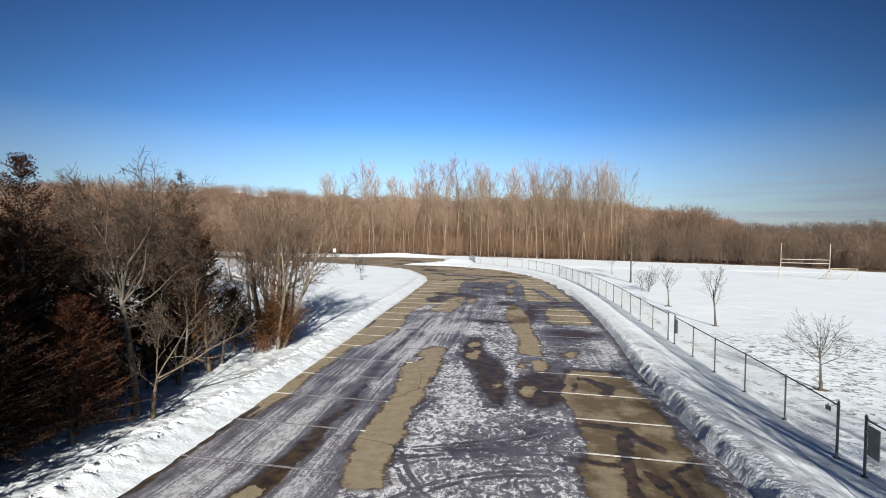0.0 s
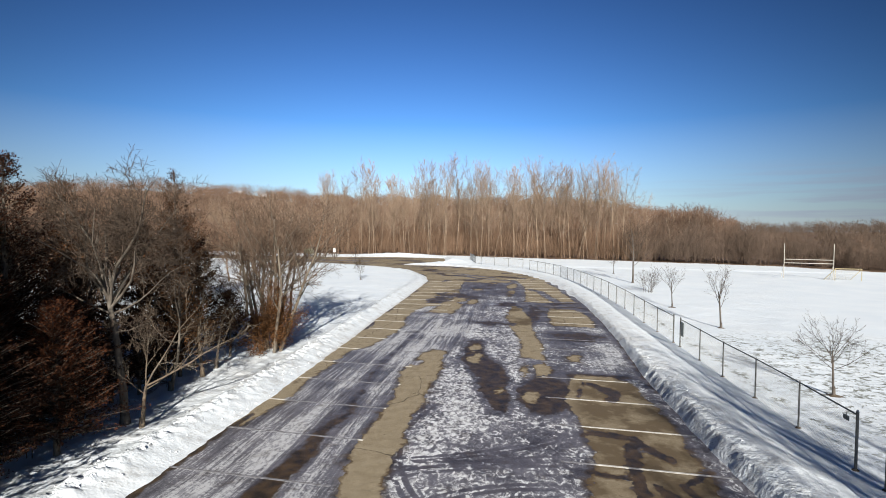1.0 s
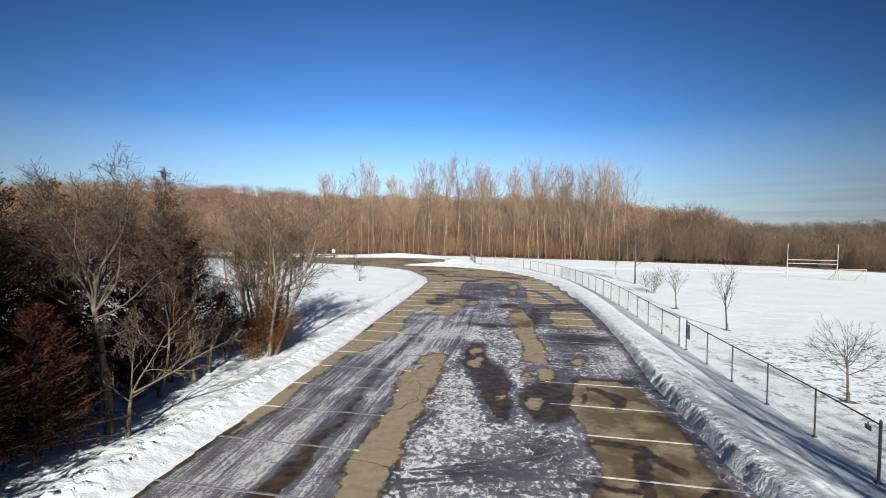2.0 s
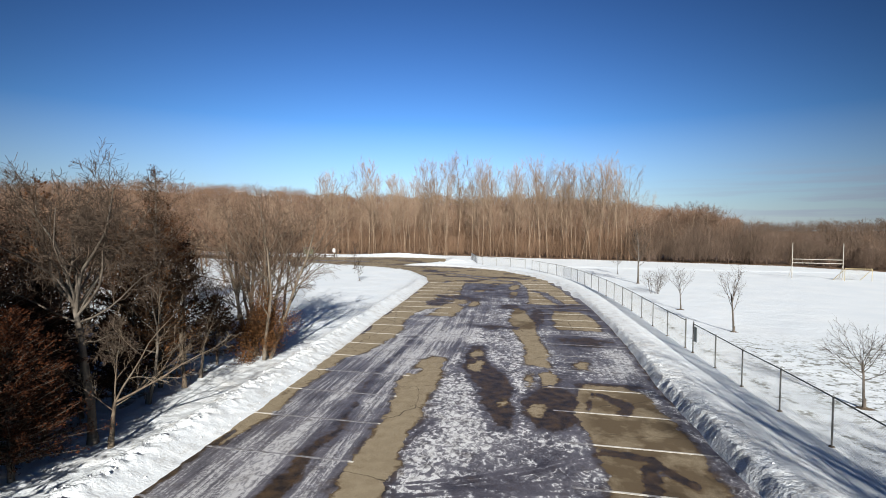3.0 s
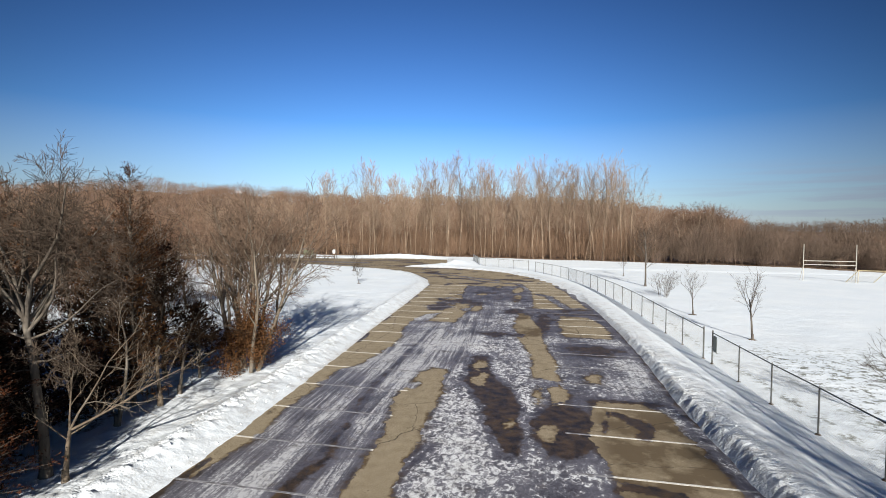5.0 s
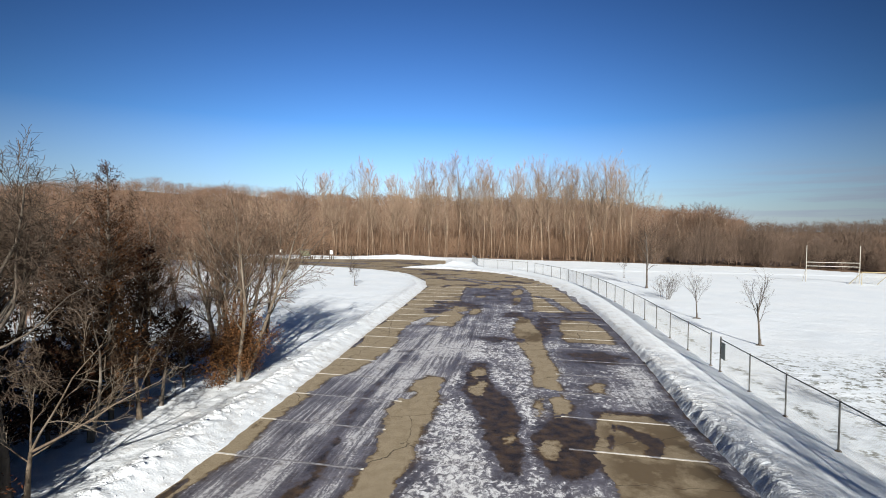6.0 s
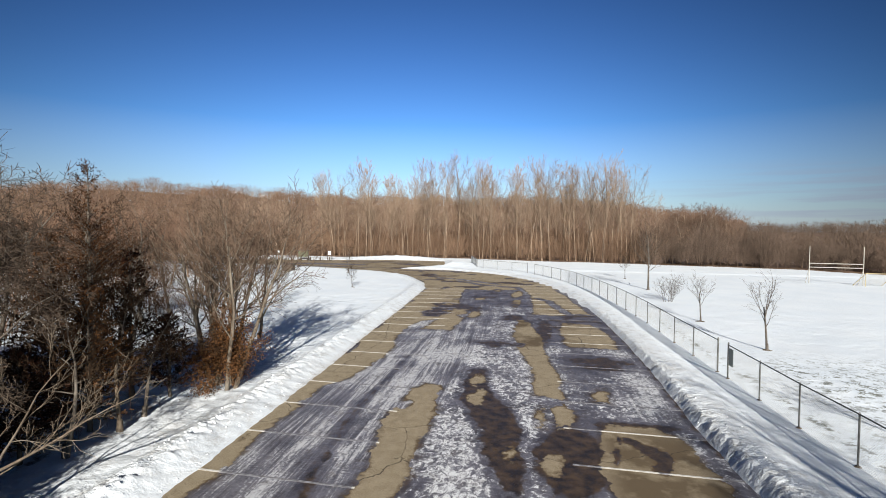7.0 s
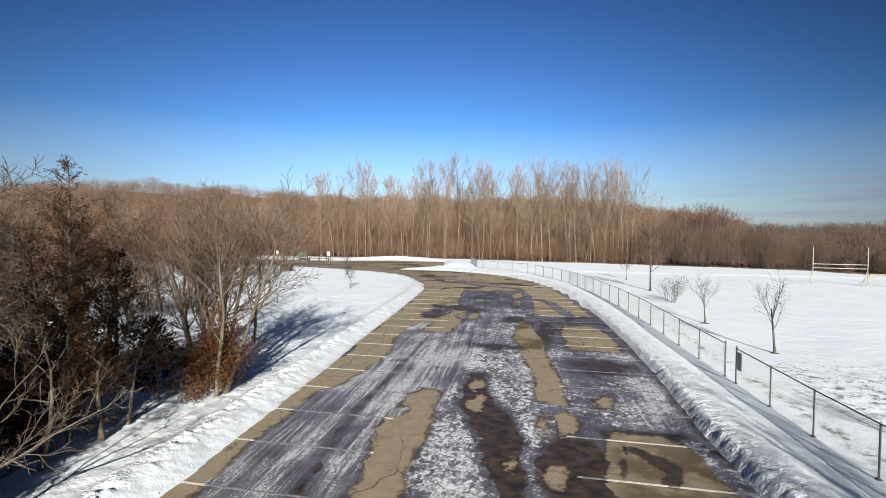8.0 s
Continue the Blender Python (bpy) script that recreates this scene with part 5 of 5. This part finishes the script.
def brush(name, label, places, mat, tall, thick, twigs, seed, spread=0.25, rise=(0.7, 2.2)):
    """Thickets and woods too many to count: upright stems with side twigs, in one mesh."""
    r, t = random.Random(seed), Tubes()
    for (x, y, z), k in places:
        h = tall * k * r.uniform(0.6, 1.15)
        lean = Vector((r.gauss(0, 0.06), r.gauss(0, 0.06), 1))
        p = Vector((x, y, z - 0.2))
        top = p + lean * h
        t.stick(p, top, thick * r.uniform(0.6, 1.3), thick * 0.25, 3)
        for j in range(twigs):
            f = r.uniform(0.25, 0.98)
            a = r.uniform(0, 6.28)
            d = Vector((math.cos(a), math.sin(a), r.uniform(*rise)))
            t.leaf(p.lerp(top, f), d, h * spread * r.uniform(0.5, 1.2), thick * r.uniform(0.6, 1.1), r)
    ob = new(name, t.mesh(name, mat))
    return tagged(ob, label, "woods", kind="stuff")


def scatter(n, seed, pick):
    r, out = random.Random(seed), []
    while len(out) < n:
        got = pick(r)
        if got:
            out.append(got)
    xs, ys = np.array([p[0] for p in out]), np.array([p[1] for p in out])
    zs = snow_height(xs, ys)
    return [((x, y, z), k) for (x, y, k), z in zip(out, zs)]


def pick_wood(r):
    x = r.uniform(-110, 29)
    y = wood_edge(x) + 1 + 42 * r.random()
    return x, y, wood_top(x) / 21 * (0.72 if r.random() < 0.4 else 0.4)


def pick_foot(r):
    x = r.uniform(-70, 29)
    return x, wood_edge(x) + r.uniform(-0.4, 6.0), r.uniform(0.4, 1.25)


def pick_hedge(r):
    x = r.uniform(26, 112)
    y = wood_edge(x) + 0.5 + 26 * r.random() ** 1.5
    return x, y, r.uniform(0.5, 1.2) * (1.25 if 30 < x < 46 else 1.0) * (0.75 if x > 56 else 1.0)


def pick_hill(r):
    a, dist = radians(r.uniform(-58, 18)), 150 + 300 * r.random() ** 0.8
    x, y = 9 + dist * math.sin(a), -15 + dist * math.cos(a)
    if y < wood_edge(max(-100, min(80, x))) + 20 or abs(math.degrees(a) + 32.4) < 1.9 and dist > 345:
        return None
    return x, y, 0.55 + 1.0 * float(fbm(np.array([x]), np.array([y]), 0.045, 3, 78)[0])


def pick_plain(r):
    a, dist = radians(r.uniform(17, 52)), 130 + 250 * r.random() ** 0.8
    x, y = 9 + dist * math.sin(a), -15 + dist * math.cos(a)
    return x, y, 0.55 + 0.7 * float(fbm(np.array([x]), np.array([y]), 0.045, 3, 78)[0])


def pick_side(r):
    x, y = r.uniform(-48, -3.0), r.uniform(-30, 62)
    near = np.interp(y, [-34, -8, 0, 8, 14, 22, 32, 45, 60, 80], [2.6, 4.2, 4.8, 5.4, 10, 17, 26, 39, 52, 80])
    if -x < near or r.random() < (-x - near) / 60 or -14 < x and r.random() < 0.92:
        return None
    return x, y, r.uniform(0.4, 1.2)


def pick_edge(r):
    x, y = r.uniform(-11, -2.6), r.uniform(-14, 8.5)
    near = np.interp(y, [-14, -8, -3, 2, 8.5], [2.8, 2.9, 3.3, 4.3, 4.6])
    if -x < near or y > -4 and r.random() < 0.85:
        return None
    return x, y, r.uniform(0.3, 1.0) * (1.0 if y < -4 else 0.6)


def pick_back(r):
    x, y = r.uniform(-130, -14), r.uniform(8, 100)
    near = np.interp(y, [8, 14, 22, 32, 45, 60, 76, 100], [12, 14, 20, 29, 42, 54, 62, 74])
    if -x < near or r.random() > (0.35 if y < 40 else 0.9) or 74 < y < 100 and x > -62:
        return None
    return x, y, r.uniform(0.55, 1.1) * (0.6 if y < 34 else 1.0)


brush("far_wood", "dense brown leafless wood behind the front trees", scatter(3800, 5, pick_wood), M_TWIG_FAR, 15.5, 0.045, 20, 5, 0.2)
crowns("side_wood", "dense bare brown wood behind the open snow", scatter(1300, 10, pick_back), M_TWIG_SIDE, 8.0, 0.40, 0.07, 100, 0.055, 10)
crowns("wood_edge_brush", "low brown brush at the foot of the tall trees", scatter(420, 17, pick_foot), M_TWIG_FAR, 5.0, 0.32, 0.04, 110, 0.035, 17)
crowns("hedgerow", "dark brown bare hedgerow beyond the snowfield", scatter(420, 15, pick_hedge), M_TWIG_DARK, 6.2, 0.38, 0.06, 380, 0.03, 15)
crowns("bare_bushes", "pinkish brown bare bushes beyond the snowfield", scatter(150, 16, pick_hedge), M_TWIG_PINK, 4.8, 0.42, 0.04, 420, 0.026, 16)
crowns("far_hedgerow", "low dark leafless wood on the far plain", scatter(1500, 18, pick_plain), M_TWIG_DARK, 5.0, 0.50, 0.08, 70, 0.10, 18)
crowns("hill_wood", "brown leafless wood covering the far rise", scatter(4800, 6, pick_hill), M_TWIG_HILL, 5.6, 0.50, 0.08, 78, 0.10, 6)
brush("thicket", "dark brown tangled thicket at the wood's edge", scatter(600, 9, pick_edge), M_THICKET, 2.9, 0.013, 16, 9, 0.35)
brush("undergrowth", "tangled bare undergrowth in the side wood", scatter(550, 8, pick_side), M_TWIG, 2.6, 0.012, 10, 8, 0.4)


# ---- the playing field's goals ----
def goal_frame():
    a, b = Vector((41.5, 62.9, 0)), Vector((47.25, 62.2, 0))
    g = thing("football_goal", at(a.x, a.y), "pale combined football and soccer goal on the snowfield", "goal")
    z0 = ground_z(a.x, a.y)
    w = b - a
    for p in (Vector((0, 0, 0)), w):
        t = Tubes()
        t.stick((p.x, p.y, -0.3), (p.x, p.y, 4.85), 0.05, 0.04, 8, True)
        part("upright", t.mesh("upright", M_GOAL), g)
    for z in (2.15, 2.65):
        t = Tubes()
        t.stick((0, 0, z), (w.x, w.y, z), 0.042, 0.042, 8)
        part("crossbar", t.mesh("crossbar", M_GOAL), g)
    for p in (Vector((0, 0, 0)), w):
        t = Tubes()
        t.stick((p.x, p.y, 2.1), (p.x + 0.3, p.y + 1.6, 0.0), 0.03, 0.03, 6)
        part("back_stay", t.mesh("back_stay", M_GOAL), g)
    s = thing("soccer_goal", at(46.9, 61.0), "small yellow soccer goal with a net", "goal")
    for x in (0, 3.1):
        t = Tubes()
        t.stick((x, 0, -0.2), (x, 0, 1.65), 0.035, 0.035, 8, True)
        part("upright", t.mesh("upright", M_GOAL_Y), s)
        t = Tubes()
        t.stick((x, 0, 1.6), (x - 0.8, 1.3, -0.1), 0.035, 0.035, 6)
        part("back_stay", t.mesh("back_stay", M_GOAL_Y), s)
    t = Tubes()
    t.stick((0, 0, 1.62), (3.1, 0, 1.62), 0.035, 0.035, 8)
    part("crossbar", t.mesh("crossbar", M_GOAL_Y), s)
    t = Tubes()
    for i in range(26):
        x = 3.1 * i / 25
        t.stick((x, 0, 1.6), (x - 0.8, 1.3, 0.0), 0.006, 0.006, 3)
    for i in range(14):
        f = i / 13
        t.stick((-0.8 * f, 1.3 * f, 1.6 - 1.6 * f), (3.1 - 0.8 * f, 1.3 * f, 1.6 - 1.6 * f), 0.006, 0.006, 3)
    part("net", t.mesh("net", M_NET), s)


goal_frame()


# ---- things by the bend ----
def notice_sign(x, y, w, h, top, posts):
    s = thing("notice_sign", at(x, y), "white notice board on timber posts at the roadside", "sign")
    part("board", box_mesh("board", (w, 0.05, h), M_WHITE, 0.01, (0, 0, top - h / 2)), s)
    part("roof", box_mesh("roof", (w + 0.3, 0.4, 0.08), M_WOOD, 0.01, (0, 0, top + 0.06)), s)
    for px in posts:
        part("post", box_mesh("post", (0.12, 0.12, top + 0.3), M_WOOD, 0.01, (px, 0.09, top / 2 - 0.15)), s)


notice_sign(-37.9, 90.5, 0.60, 0.85, 2.1, (-0.5, 0.5))
kiosk = thing("information_kiosk", at(-43.8, 90), "timber information kiosk with a green board", "kiosk")
part("board", box_mesh("board", (2.2, 0.08, 1.2), M_GREEN, 0.01, (0, 0, 1.35)), kiosk)
part("roof", box_mesh("roof", (2.9, 1.1, 0.12), M_ROOF, 0.02, (0, 0, 2.2)), kiosk)
for px in (-1.2, 1.2):
    part("post", box_mesh("post", (0.15, 0.15, 2.4), M_WOOD, 0.01, (px, 0.12, 1.0)), kiosk)
rail = thing("timber_rail", at(-43.0, 87.5), "low dark timber post-and-rail barrier in snow", "fence")
for i in range(4):
    part("post", box_mesh("post", (0.2, 0.2, 1.2), M_WOOD, 0.02, (2.0 * i, 0.4 * i, 0.35)), rail)
for i in range(3):
    t = Tubes()
    t.stick((2.0 * i, 0.4 * i, 0.7), (2.0 * i + 2, 0.4 * i + 0.4, 0.7), 0.07, 0.07, 6)
    part("bar", t.mesh("bar", M_WOOD), rail)
bin_ = thing("waste_bin", at(-30.9, 60.4), "brown boxed waste bin at the roadside", "waste bin")
part("body", box_mesh("body", (1.7, 1.0, 1.1), M_WOOD, 0.03, (0, 0, 0.45)), bin_)
part("lid", box_mesh("lid", (1.8, 1.1, 0.1), M_ROOF, 0.02, (0, 0, 1.05)), bin_)
small = thing("small_sign", at(-46.1, 84), "small white roadside sign on a post", "sign")
part("board", box_mesh("board", (0.45, 0.03, 0.6), M_WHITE, 0.01, (0, 0, 2.1)), small)
part("post", box_mesh("post", (0.07, 0.07, 2.4), M_STEEL, 0.01, (0, 0.05, 1.0)), small)


# ---- houses on the rise ----
def house(x, y, w, d, h, turn):
    z = ground_z(x, y)
    hs = thing("house", (x, y, z), "brown house with a snowy roof on the wooded rise", "house", "houses on the rise", turn)
    part("wall", box_mesh("wall", (w, d, h), M_HOUSE, 0, (0, 0, h / 2)), hs)
    vs = [(-w / 2 - 0.5, -d / 2 - 0.5, h), (w / 2 + 0.5, -d / 2 - 0.5, h), (w / 2 + 0.5, d / 2 + 0.5, h), (-w / 2 - 0.5, d / 2 + 0.5, h), (-w / 2 - 0.5, 0, h + d * 0.32), (w / 2 + 0.5, 0, h + d * 0.32)]
    part("roof", mesh_from("roof", vs, [(0, 1, 5, 4), (2, 3, 4, 5), (3, 0, 4), (1, 2, 5), (3, 2, 1, 0)], M_CHUNK), hs, "snow-covered gable roof")
    for i in range(4):
        win = part("window", box_mesh("window", (1.0, 0.1, 1.3), M_WHITE, 0, (-w / 2 + w * (i + 0.5) / 4, -d / 2 - 0.02, h * 0.55)), hs)
        part("pane", box_mesh("pane", (0.8, 0.06, 1.1), M_GLASS, 0, (-w / 2 + w * (i + 0.5) / 4, -d / 2 - 0.07, h * 0.55)), win)


for x, y, w, turn in ((-230, 343, 6, 30), (-214, 353, 5, 38)):
    house(x, y, w, 4, 2.6, turn)


# ---- loose snow along the banks ----
def snow_lumps():
    r = random.Random(3)
    vs, fs = [], []
    for i in range(170):
        side = -1 if r.random() < 0.8 else 1
        y = -13 + 22 * r.random() ** 1.3
        off = r.uniform(0.2, 1.7) if side < 0 else r.uniform(0.05, 1.2)
        x = kerb_x(y, side) + side * off
        s = (r.uniform(0.02, 0.05) if side < 0 else r.uniform(0.015, 0.035)) * (1.0 if r.random() < 0.88 else 1.6)
        vs.append((x, y, s))
    xs, ys = np.array([v[0] for v in vs]), np.array([v[1] for v in vs])
    zs = snow_height(xs, ys)
    out = []
    for (x, y, s), z in zip(vs, zs):
        n0 = len(out)
        for k in range(6):
            d = ((1, 0, 0), (-1, 0, 0), (0, 1, 0), (0, -1, 0), (0, 0, 1), (0, 0, -1))[k]
            out.append((x + d[0] * s * r.uniform(0.6, 1.3), y + d[1] * s * r.uniform(0.6, 1.3), max(z, 0) + s * 0.3 + d[2] * s * r.uniform(0.5, 1)))
        for a, b, c in ((0, 2, 4), (2, 1, 4), (1, 3, 4), (3, 0, 4), (2, 0, 5), (1, 2, 5), (3, 1, 5), (0, 3, 5)):
            fs.append((n0 + a, n0 + b, n0 + c))
    ob = new("snow_lumps", mesh_from("snow_lumps", out, fs, M_CHUNK))
    tagged(ob, "loose ploughed snow lumps along the banks", "snow", kind="stuff")


snow_lumps()
